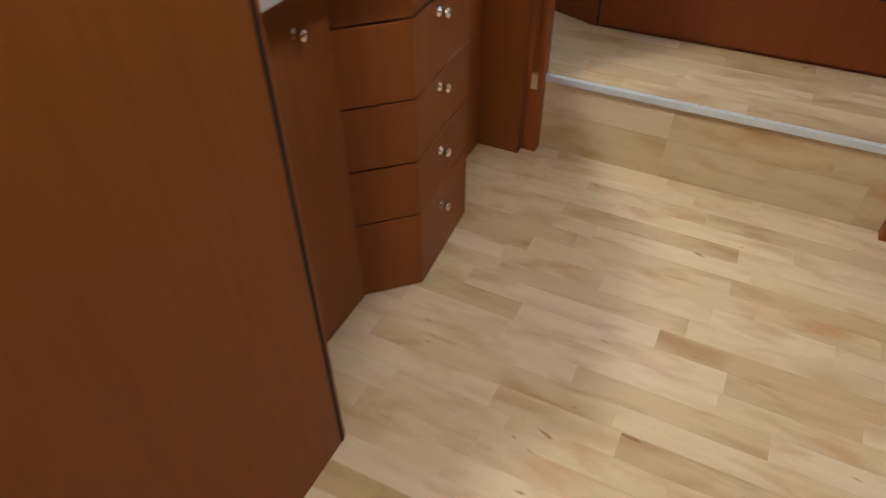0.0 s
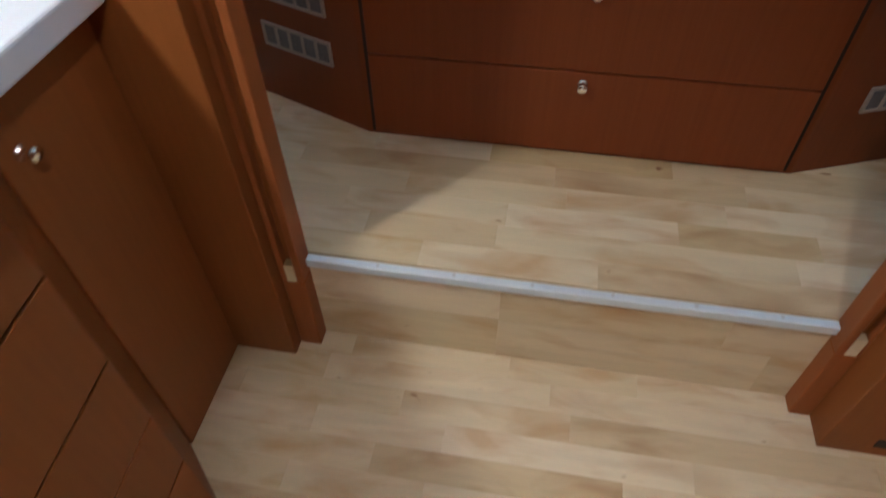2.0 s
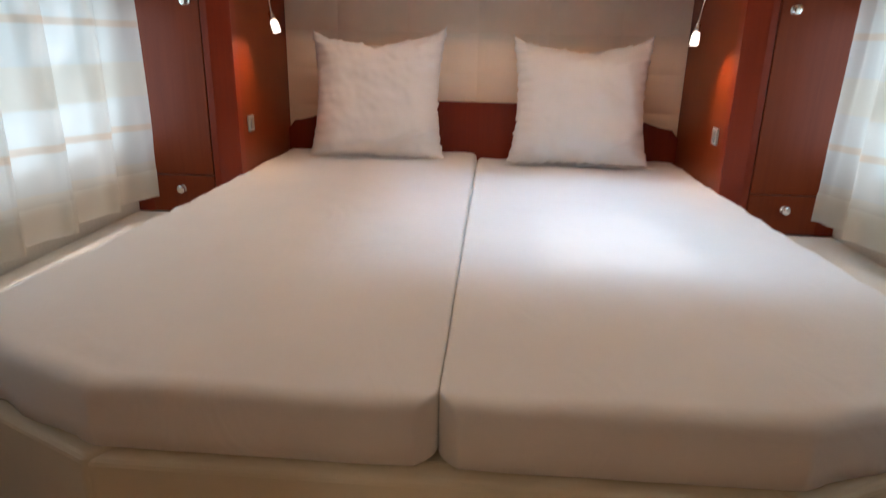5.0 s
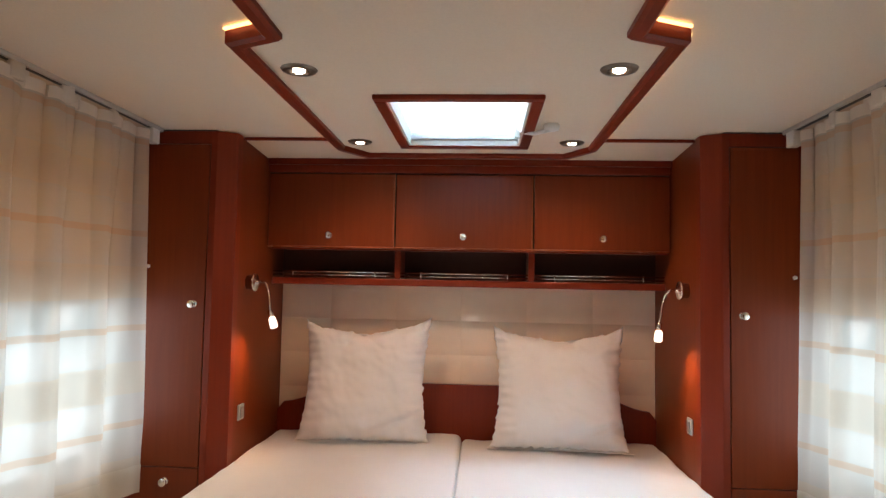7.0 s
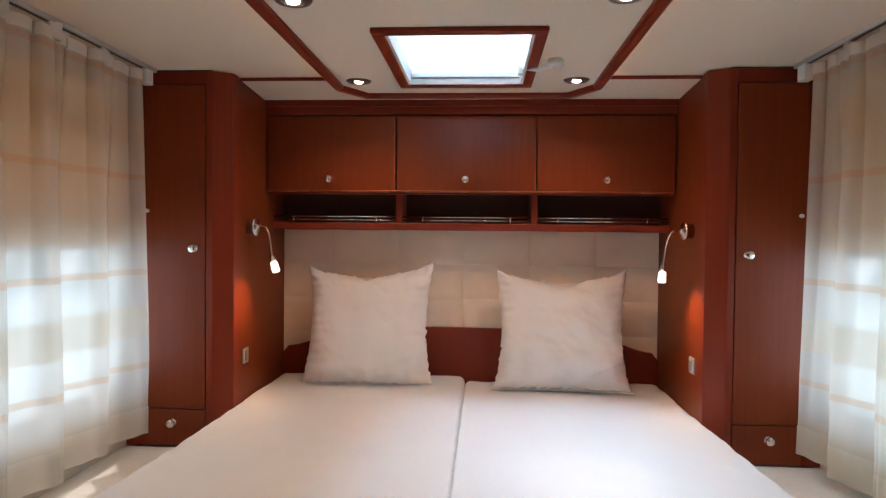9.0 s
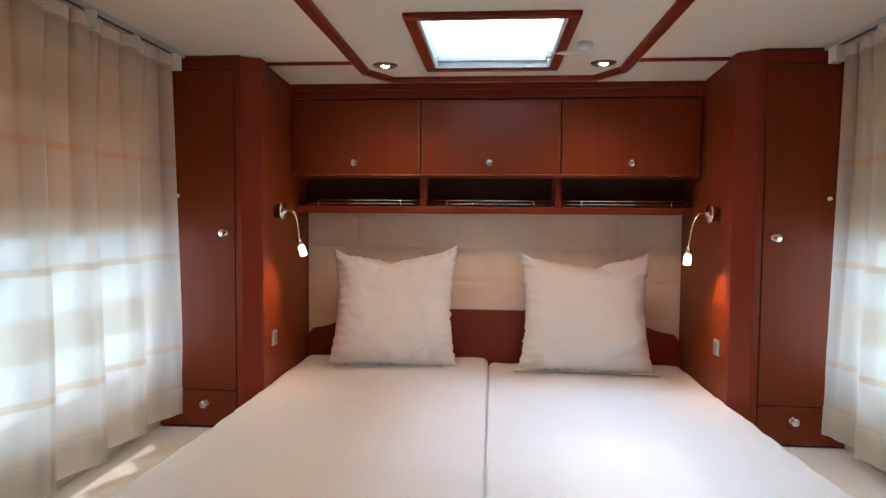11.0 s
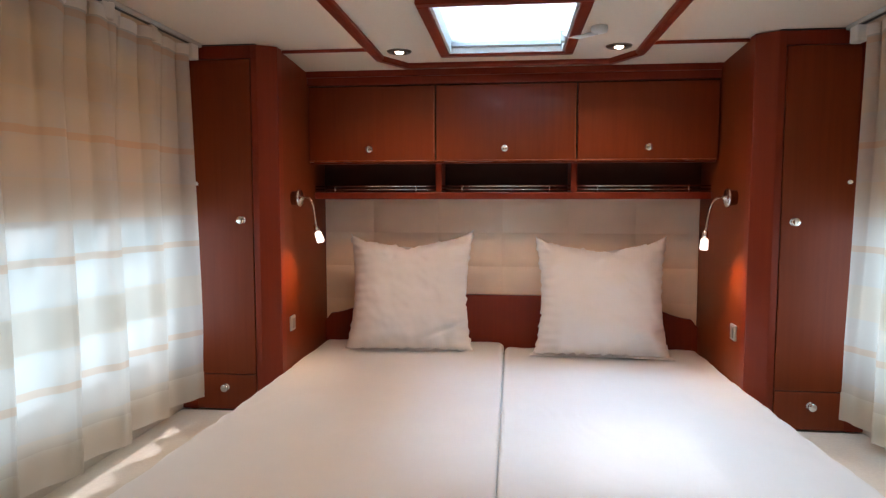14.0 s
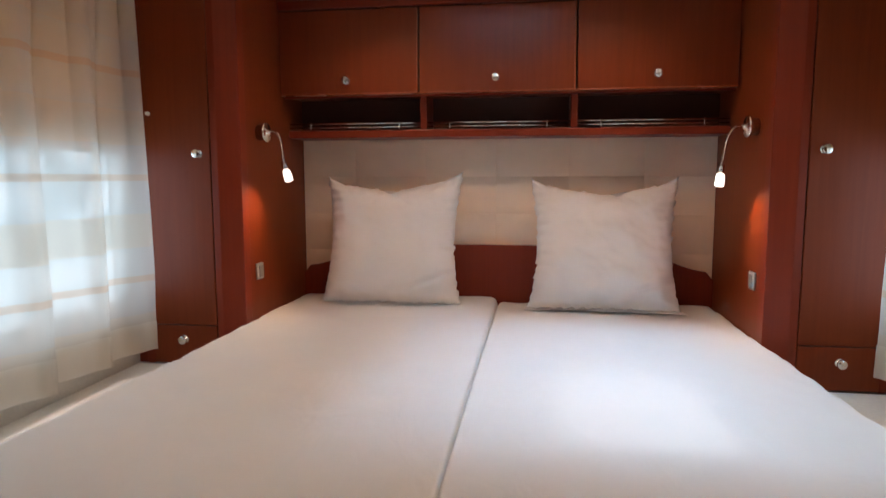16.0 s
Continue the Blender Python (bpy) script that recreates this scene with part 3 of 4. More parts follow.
def curtain(side):
    s = (lambda b: b) if side == 0 else flipped
    t = thing("curtain", "sheer white curtain with woven beige bands and thin orange lines", "curtain", "window curtains")
    rng = random.Random(11 + side)
    # where the big folds of the hem come forward
    crests = (2.84, 3.05, 3.27, 3.48, 3.69, 3.885, 4.12, 4.335) if side == 0 else (2.84, 3.06, 3.25, 3.48, 3.70, 3.90, 4.12, 4.318)
    depth = [rng.uniform(0.8, 1.2) for _ in range(7)] + [1.0 if side == 0 else 0.5]
    cols, rows = 68, 44
    TOP, HEM = 2.172, 0.948

    def place(k, f, v):
        v = min(1.0, max(0.0, v))
        ph = k + f
        y = crests[k] + (crests[k + 1] - crests[k]) * f
        am = depth[k] * (1 - f) + depth[k + 1] * f
        big = (0.006 + 0.034 * min(1.0, 1.25 * v) ** 0.9) * am
        c = math.cos(6.2832 * ph)
        pw = max(0.0, 1 - 1.15 * v) ** 0.6
        wob = noise.noise(Vector((ph * 1.7, v * 1.5, side * 9)))
        x = -0.632 + (0.002 if side == 0 else 0.008) * v + big * c + 0.013 * pw * math.cos(18.85 * ph + 0.5) + 0.006 * v * wob
        x += 0.0035 * math.sin(6.2832 * ph * 4.6 + 2 * wob + k)
        # crests lean over, so that each fold laps the next one
        yy = y + 0.042 * (0.2 + 0.8 * v) * (c * am - 1) + 0.018 * pw * math.sin(18.85 * ph)
        yy += 0.006 * wob * v
        if side == 1:
            yy += 0.035 * v ** 1.5 * max(0.0, (y - 3.6) / 0.74) ** 2
        z = TOP - (TOP - HEM) * v + (0.007 * math.cos(6.2832 * ph + 0.8) + 0.010 * noise.noise(Vector((y * 5, side * 4, 2)))) * v ** 2
        return Vector((x, yy, z))

    def sheet(v0, v1, n, out=0.0):
        bm = bmesh.new()
        grid = []
        for j in range(n + 1):
            v = v0 + (v1 - v0) * j / n
            grid.append([bm.verts.new(place(k, i / cols, v) + Vector((out, 0, 0))) for k in range(7) for i in range(cols + (k == 6))])
        for a, b in zip(grid, grid[1:]):
            for i in range(len(a) - 1):
                bm.faces.new((a[i], a[i + 1], b[i + 1], b[i]))
        return s(bm)
    part("cloth", sheet(0, 1, rows), CURTAIN, t, "", True)
    part("heading_tape", sheet(0.0, 0.027, 3, 0.003), TAPE, t, "white gathered heading tape", True)
    part("hem", sheet(0.925, 1.0, 4, 0.002), HEM_CLOTH, t, "doubled cream hem", True)
    part("tieback_hook", s(moved(lathe([(0, 0), (0.006, 0), (0.007, 0.003), (0.006, 0.011), (0.003, 0.014), (0, 0.014)], 14), aim((-0.650, 4.4445, 1.706), (0, -1, 0)))), WHITE_PLASTIC, t, "small white plastic hook", True)
    # pinched tabs that hang from the rail
    for i in range(14):
        p = place(i // 2, 0.46 * (i % 2) + 0.04, 0.0)
        w = rng.uniform(0.019, 0.026)
        tab = box(-0.007, 0.008, -w, w, -0.030, 0.014 + rng.uniform(0, 0.006), 0.006, 3)
        part("heading_tab", s(moved(tab, pose(p.x + 0.004, p.y, p.z, 0, rng.uniform(-6, 6), rng.uniform(-14, 14)))), TAPE, t)
    part("end_bracket", s(box(-0.640, -0.606, 4.352, 4.400, 2.135, 2.186, 0.004)), WHITE_PLASTIC, t, "white plastic end bracket")
    r = thing("curtain_rail", "slim grey curtain rail under the ceiling", "curtain rail", "curtain rails")
    part("rail", s(box(-0.635, -0.609, 2.75, 4.43, 2.186, CEIL, 0.002)), GREY_PLASTIC, r)
    part("groove", s(box(-0.627, -0.617, 2.75, 4.43, 2.184, 2.19)), BLACK_PLASTIC, r)


curtain(0)
curtain(1)


# ---- shelves beside the bed ----
for side in (0, 1):
    s = (lambda b: b) if side == 0 else flipped
    t = thing("side_ledge", "cream lined ledge beside the bed below the window", "ledge", "ledges beside the bed")
    part("body", s(box(XL + 0.001, -0.405, 3.60, 4.447, UP, 0.845)), WALL, t)
    part("top", s(box(XL + 0.001, -0.402, 3.592, 4.447, 0.845, 0.868, 0.006)), LEDGE, t)
    structure("baseboard", s(box(XL, XL + 0.03, 2.75, 3.6, UP, UP + 0.055, 0.004)), GREY_PLASTIC, "pale grey cable duct along the foot of the wall", "skirting")


# ---- tall lockers beside the headboard ----
def tall_cabinet(side):
    s = (lambda b: b) if side == 0 else flipped
    t = thing("tall_cabinet", "tall glossy cherry wardrobe with one door and a small drawer", "wardrobe", "tall cabinets beside the bed")
    # carcass with the chamfered corner
    part("body", s(prism([(XL + 0.002, 4.468), (-0.417, 4.468), (-0.362, 4.50), (-0.362, YB - 0.002), (XL + 0.002, YB - 0.002)], 0.868, 2.196)), CHERRY, t)
    part("corner_post", s(prism([(-0.440, 4.447), (-0.417, 4.447), (-0.354, 4.482), (-0.354, 4.53), (-0.3625, 4.53), (-0.3625, 4.502), (-0.417, 4.4675), (-0.440, 4.4675)], 0.868, 2.196, 0.002)), CHERRY_SOLID, t, "redder solid cherry corner post")
    part("outer_stile", s(box(-0.702, -0.672, 4.449, 4.468, 0.868, 2.196, 0.002)), CHERRY_SOLID, t)
    part("top_rail", s(box(-0.672, -0.440, 4.449, 4.468, 2.150, 2.196, 0.002)), CHERRY_SOLID, t)
    # near-black sheet draws the shade round door and drawer
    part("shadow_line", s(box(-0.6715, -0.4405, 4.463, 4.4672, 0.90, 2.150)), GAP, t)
    door = part("door", s(box(-0.670, -0.4425, 4.445, 4.463, 1.0055, 2.147, 0.002)), CHERRY, t)
    k = Vector((-0.483 if side == 0 else 2 * XC + 0.483, 4.445, 1.575))
    knob(door, k, (0, -1, 0), 1.3)
    drawer = part("drawer", s(box(-0.670, -0.4425, 4.445, 4.463, 0.872, 1.0025, 0.002)), CHERRY, t)
    knob(drawer, Vector((-0.560 if side == 0 else 2 * XC + 0.560, 4.445, 0.955)), (0, -1, 0), 1.3)
    structure("trim_filler", s(box(XL + 0.0005, -0.702, 4.455, 4.468, 0.868, 2.196)), CHERRY_SOLID, "narrow cherry filler strip beside the wardrobe", "trim")
    # black seal along the top
    part("seal", s(box(XL + 0.003, -0.42, 4.446, 4.468, 2.1965, CEIL - 0.0005)), BLACK_PLASTIC, t)


tall_cabinet(0)
tall_cabinet(1)


# ---- overhead lockers and open shelf ----
FX0, FX1 = -0.361, 1.295
G1, G2 = 0.174, 0.742


def overhead():
    t = thing("overhead_locker", "glossy cherry overhead locker with three lift-up doors", "cupboard")
    part("body", box(FX0, FX1, 4.862, YB - 0.001, 1.812, 2.19), CHERRY, t)
    part("top_rail", merge(box(FX0, FX1, 4.838, 4.862, 2.118, 2.165, 0.004), box(FX0, FX1, 4.825, 4.845, 2.150, 2.178, 0.004)), CHERRY_SOLID, t)
    # near-black sheet behind the doors, painted shade of their joints
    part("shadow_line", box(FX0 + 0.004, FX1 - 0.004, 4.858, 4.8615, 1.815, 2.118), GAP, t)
    for x0, x1, kx in ((FX0 + 0.006, G1 - 0.006, -0.099), (G1 + 0.006, G2 - 0.006, 0.458), (G2 + 0.006, FX1 - 0.006, 1.024)):
        bm = bmesh.new()
        # door with a shallow bowed front
        n = 6
        prof = []
        for i in range(n + 1):
            z = 1.811 + (2.112 - 1.811) * i / n
            prof.append((4.843 - 0.004 * math.sin(3.1416 * i / n), z))
        ring0 = [bm.verts.new((x0, y, z)) for y, z in prof] + [bm.verts.new((x0, 4.858, 2.112)), bm.verts.new((x0, 4.858, 1.811))]
        ring1 = [bm.verts.new((x1, y, z)) for y, z in prof] + [bm.verts.new((x1, 4.858, 2.112)), bm.verts.new((x1, 4.858, 1.811))]
        bm.faces.new(ring0)
        bm.faces.new(ring1)
        for i in range(len(ring0)):
            j = (i + 1) % len(ring0)
            bm.faces.new((ring0[i], ring0[j], ring1[j], ring1[i]))
        door = part("door", bm, CHERRY, t)
        knob(door, (kx, 4.842, 1.856), (0, -1, 0), 1.3)
    # raised paler strips paint the bright lines at the door joints and lower edge
    for gx in (G1, G2):
        part("edge_strip", box(gx - 0.0055, gx - 0.0005, 4.837, 4.858, 1.812, 2.112, 0.0012), CHERRY_GLINT, t)
    part("lower_edge", box(FX0 + 0.004, FX1 - 0.004, 4.838, 4.862, 1.8045, 1.8105, 0.002), CHERRY_GLINT, t)
    return t


overhead()


def open_shelf():
    t = thing("open_shelf", "open cherry shelf of three dark bays with chrome rails", "shelf")
    part("back_board", box(FX0, FX1, 5.075, 5.083, 1.68, 1.812), SHELF_SHADE, t, "back board darkened for the shade of the bays")
    # thin dark sheet added for the shade on the shelf floor
    part("floor_lining", box(FX0 + 0.002, FX1 - 0.002, 4.934, 5.0745, 1.6802, 1.682), SHELF_SHADE, t)
    part("bottom_board", box(FX0, FX1, 4.92, 5.083, 1.651, 1.68, 0.004), CHERRY_SOLID, t)
    part("under_rail", box(FX0, FX1, 4.88, 4.90, 1.798, 1.8115, 0.002), CHERRY_SOLID, t)
    for x in (0.180, 0.744):
        part("divider", box(x - 0.013, x + 0.013, 4.918, 5.075, 1.68, 1.812, 0.002), CHERRY_SOLID, t)
    for x0, x1 in ((FX0 + 0.002, 0.1665), (0.1935, 0.7305), (0.7575, FX1 - 0.002)):
        r = part("rail", merge(tube([(x0, 4.935, 1.692), (x1, 4.935, 1.692)], 0.003, 8), tube([(x0, 4.935, 1.706), (x1, 4.935, 1.706)], 0.003, 8)), CHROME, t, "pair of thin chrome rails", True)
        for px in (x0 + 0.085, x1 - 0.085):
            part("rail_post", tube([(px, 4.935, 1.68), (px, 4.935, 1.711)], 0.0035, 8), CHROME, r, "", True)
    return t


open_shelf()


# ---- headboard ----
def headboard():
    t = thing("headboard", "cream padded headboard of stitched panels above a cherry board", "headboard")
    part("backing", box(FX0, FX1, 5.083, YB - 0.001, 0.95, 1.68), CREAM, t)
    xs = [FX0, -0.137, 0.158, 0.448, 0.737, 1.026, FX1]
    zs = [1.02, 1.195, 1.349, 1.500, 1.651]
    for z0, z1 in zip(zs, zs[1:]):
        for x0, x1 in zip(xs, xs[1:]):
            bm = bmesh.new()
            n = 8
            g = [[None] * (n + 1) for _ in range(n + 1)]
            for i in range(n + 1):
                for j in range(n + 1):
                    u, v = i / n, j / n
                    puff = min(1, 6 * min(u, 1 - u)) ** 0.5 * min(1, 6 * min(v, 1 - v)) ** 0.5
                    g[i][j] = bm.verts.new((x0 + (x1 - x0) * u, 5.082 - 0.0085 * puff, z0 + (z1 - z0) * v))
            for i in range(n):
                for j in range(n):
                    bm.faces.new((g[i][j], g[i + 1][j], g[i + 1][j + 1], g[i][j + 1]))
            part("pad", bm, HEADPAD, t, "", True)
    # shaped cherry board: low shoulders, higher middle
    bm = bmesh.new()
    top = []
    n = 60
    for i in range(n + 1):
        x = FX0 + 0.002 + (FX1 - FX0 - 0.004) * i / n
        d = min(x - FX0, FX1 - x)
        z = 1.085 + 0.045 * min(1, d / 0.03) ** 0.5
        e = min(1, max(0, (d - 0.02) / 0.33))
        z += 0.094 * e * e * (3 - 2 * e)
        top.append((x, z))
    fr = [bm.verts.new((x, 5.052, z)) for x, z in top]
    bk = [bm.verts.new((x, 5.074, z)) for x, z in top]
    f0 = [bm.verts.new((x, 5.052, 0.95)) for x, z in top]
    for i in range(n):
        bm.faces.new((f0[i], f0[i + 1], fr[i + 1], fr[i]))
        bm.faces.new((fr[i], fr[i + 1], bk[i + 1], bk[i]))
    part("cherry_board", bm, CHERRY_SOLID, t, "shaped reddish cherry board")
    return t


headboard()


# ---- reading lamps and switches ----
def reading_lamp(side):
    sgn = 1 if side == 0 else -1
    bx = -0.362 if side == 0 else 1.296
    base = Vector((bx, 4.642, 1.655))
    tip = Vector((-0.262, 4.62, 1.545)) if side == 0 else Vector((1.187, 4.62, 1.530))
    end = Vector((-0.246, 4.618, 1.495)) if side == 0 else Vector((1.183, 4.62, 1.475))
    t = thing("reading_lamp", "chrome gooseneck reading lamp with lit glass shade", "wall lamp", "reading lamps")
    part("wall_plate", moved(lathe([(0, 0), (0.027, 0), (0.027, 0.022), (0.034, 0.024), (0.035, 0.030), (0.032, 0.034), (0.010, 0.036), (0.008, 0.044), (0, 0.045)], 28), aim(base, (sgn, 0, 0))), CHROME, t, "", True)
    part("neck", tube(bezier(base + Vector((sgn * 0.04, 0, 0)), base + Vector((sgn * 0.085, -0.005, 0.012)), tip + Vector((-sgn * 0.012, 0, 0.09)), tip, 18), 0.0042, 10), CHROME, t, "", True)
    d = (end - tip).normalized()
    part("socket", tube([tip - d * 0.006, tip + d * 0.026], 0.0095, 14), CHROME, t, "", True)
    part("shade", moved(lathe([(0.0, 0.0), (0.012, 0.0), (0.0135, 0.008), (0.0145, 0.036), (0.010, 0.040), (0, 0.040)], 18), aim(tip + d * 0.024, d)), HALO, t, "glowing frosted glass shade", True)
    low = tip + d * 0.070
    spot("reading_light", low, low + d + Vector((-sgn * (0.95 if side == 0 else 0.75), -0.4, 0)), 6.0, 108, 1.0, (1.0, 0.66, 0.36), 0.015)
    sw = thing("light_switch", "small satin grey rocker switch on the cherry panel", "switch", "light switches")
    xs = -0.362 if side == 0 else 1.296
    x0, x1 = (xs, xs + 0.008) if side == 0 else (xs - 0.008, xs)
    part("plate", box(x0, x1, 4.582, 4.634, 1.140, 1.198, 0.003), SWITCH_PLATE, sw)
    y0, y1 = (x1, x1 + 0.004) if side == 0 else (x0 - 0.004, x0)
    part("rocker", box(y0, y1, 4.594, 4.621, 1.149, 1.189, 0.0015), SWITCH_ROCKER, sw)


reading_lamp(0)
reading_lamp(1)


# ---- bed ----
BX = 0.46
BASE = [(-0.038, 3.078), (0.950, 3.078), (1.306, 3.219), (1.306, 5.05), (-0.386, 5.05), (-0.386, 3.219)]


def bed():
    t = thing("bed", "cherry bed base with two drawers and a cream padded rim", "bed")
    part("base", prism(BASE, UP, 0.701, 0.003), BED_WOOD, t)
    # near-black sheet that paints the shade round the two drawers
    part("drawer_gap", box(-0.026, 0.938, 3.0755, 3.0785, UP + 0.010, 0.70), GAP, t)
    for z0, z1, kz in ((UP + 0.014, 0.487, 0.460), (0.491, 0.699, 0.664)):
        dr = part("drawer", box(-0.016, 0.928, 3.066, 3.0765, z0, z1, 0.002), BED_WOOD, t)
        knob(dr, (0.456, 3.066, kz), (0, -1, 0))
    # vents in the angled sides
    for side in (0, 1):
        s = (lambda b: b) if side == 0 else (lambda b: flipped(b, BX))
        a, b = Vector((-0.038, 3.078)), Vector((-0.386, 3.219))
        u = (b - a).normalized()
        nrm = Vector((u.y, -u.x))
        if nrm.y > 0:
            nrm = -nrm

        def slab(u0, u1, n0, n1, z0, z1, bev=0.0):
            p = [a + u * u0 + nrm * n0, a + u * u1 + nrm * n0, a + u * u1 + nrm * n1, a + u * u0 + nrm * n1]
            return s(prism([tuple(q) for q in p], z0, z1, bev))
        for zc in (0.575, 0.452):
            h = 0.031
            v = part("vent", merge(slab(0.082, 0.292, 0.0005, 0.006, zc + h - 0.007, zc + h), slab(0.082, 0.292, 0.0005, 0.006, zc - h, zc - h + 0.007),
                                   *[slab(0.082 + 0.0406 * i, 0.082 + 0.0406 * i + 0.007, 0.0005, 0.006, zc - h + 0.007, zc + h - 0.007) for i in range(6)]), VENT_FRAME, t, "brown plastic vent with five cells")
            part("grille", slab(0.084, 0.290, 0.0005, 0.0025, zc - h + 0.003, zc + h - 0.003), VENT_GRID, v)
    rim_pts = [(-0.034, 3.035), (0.954, 3.035), (1.366, 3.225), (1.33, 3.60), (1.32, 5.05), (-0.40, 5.05), (-0.41, 3.60), (-0.446, 3.225)]
    core = [(BX + (x - BX) * 0.93, 4.04 + (y - 4.04) * 0.95) for x, y in rim_pts]
    part("deck", prism(core, 0.701, 0.894), CREAM, t)
    # upholstered rim, one pad for each side, sewn at the corners
    for run in ((0, 1), (1, 2), (2, 3, 4), (5, 6, 7), (7, 0)):
        pad = prism([rim_pts[i] for i in run] + [core[i] for i in reversed(run)], 0.701, 0.897, 0.011, 3)
        part("padded_rim", pad, CREAM, t, "cream upholstered rim pad")
    return t


bed()


def mattress(side):
    s = (lambda b: b) if side == 0 else (lambda b: flipped(b, BX + 0.001))
    label = "mattress in a smooth white fitted sheet" if side == 0 else "mattress in a smooth white fitted sheet, lit by the roof light"
    w = 0.016 * side
    corners = [(0.4602, 3.056), (-0.03, 3.056), (-0.425, 3.228), (-0.385 - w, 3.60), (-0.358 - w, 4.40), (-0.354 - w, 5.048), (0.4602, 5.048)]
    ring = [Vector(c) for c in corners]
    left = [(3.056, -0.03), (3.228, -0.425), (3.60, -0.385 - w), (4.40, -0.358 - w), (5.048, -0.354 - w)]

    def gap(p):
        """Distance from p to the outline."""
        best = 9.0
        for k in range(1, len(ring)):
            a, b = ring[k - 1], ring[k]
            t = max(0.0, min(1.0, (p - a).dot(b - a) / (b - a).length_squared))
            best = min(best, (a + (b - a) * t - p).length)
        return best

    ys = sorted({3.056 + 0.05 * (i / 8) ** 1.5 for i in range(9)} | {3.12 + 0.027 * i for i in range(4)} | {3.228}
                | {3.26 + (5.0 - 3.26) * i / 50 for i in range(51)} | {5.048 - 0.05 * (i / 6) ** 1.5 for i in range(6)})
    us = sorted({0.08 * (i / 8) ** 1.5 for i in range(9)} | {0.08 + 0.86 * i / 26 for i in range(27)} | {1 - 0.06 * (i / 8) ** 1.5 for i in range(8)})
    bm = bmesh.new()
    r = 0.030
    grid = []
    for y in ys:
        for (ya, xa), (yb, xb) in zip(left, left[1:]):
            if ya <= y <= yb + 1e-9:
                xl = xa + (xb - xa) * (y - ya) / (yb - ya)
        row = []
        for u in us:
            xr = 0.4602 - 0.030 * max(0.0, 1 - (y - 3.056) / 0.045) ** 2
            x = xl + (xr - xl) * u
            back = max(0.0, (y - 3.9) / 1.15)
            z = BED + (0.011 if side == 0 else -0.004) * (y - 3.056) / 2
            for rr, d in ((r, gap(Vector((x, y)))), (0.007 + 0.020 * back ** 3, xr - x)):
                d = min(d, rr)
                z -= rr - math.sqrt(max(0.0, rr * rr - (rr - d) ** 2))
            z = max(z, 0.965)
            z += 0.006 * noise.noise(Vector((x * 4, y * 4, side * 7))) + 0.0022 * noise.noise(Vector((x * 14 + y * 5, y * 9, side * 3 + 5)))
            z += 0.005 * max(0.0, 1 - gap(Vector((x, y))) / 0.14) * noise.noise(Vector((x * 12 + y * 9, y * 16, side * 5 + 2)))
            cr = math.exp(-((x - xl - 0.06) / 0.07) ** 2 - ((y - 4.02) / 0.16) ** 2)
            z += (0.008 if side == 0 else 0.0025) * cr * math.sin(x * 72 - y * 48 + 2 * noise.noise(Vector((x * 8, y * 8, side))))
            row.append(bm.verts.new((x, y, z)))
        grid.append(row)
    for a, b in zip(grid, grid[1:]):
        for k in range(len(us) - 1):
            bm.faces.new((a[k], a[k + 1], b[k + 1], b[k]))
    # upright sides that bulge a little and tuck in above the rim
    for level, shrink in ((0.938, 1.004), (0.906, 0.998), (0.8975, 0.985)):
        rim_edges = [e for e in bm.edges if len(e.link_faces) == 1]
        out = bmesh.ops.extrude_edge_only(bm, edges=rim_edges)
        for v in out["geom"]:
            if isinstance(v, bmesh.types.BMVert):
                seam = v.co.x > 0.38
                wob = (0.003 if v.co.x > -0.06 else 0.009) * noise.noise(Vector((v.co.x * 9, v.co.y * 9, level * 30)))
                v.co = (v.co.x + (0 if seam else (v.co.x - 0.04) * (shrink - 1) + wob), 4.05 + (v.co.y - 4.05) * shrink + wob, level)
    t = thing("mattress", label, "mattress", "two mattresses")
    part("sheet", s(bm), SHEET, t, "", True)
    return t


mattress(0)
mattress(1)


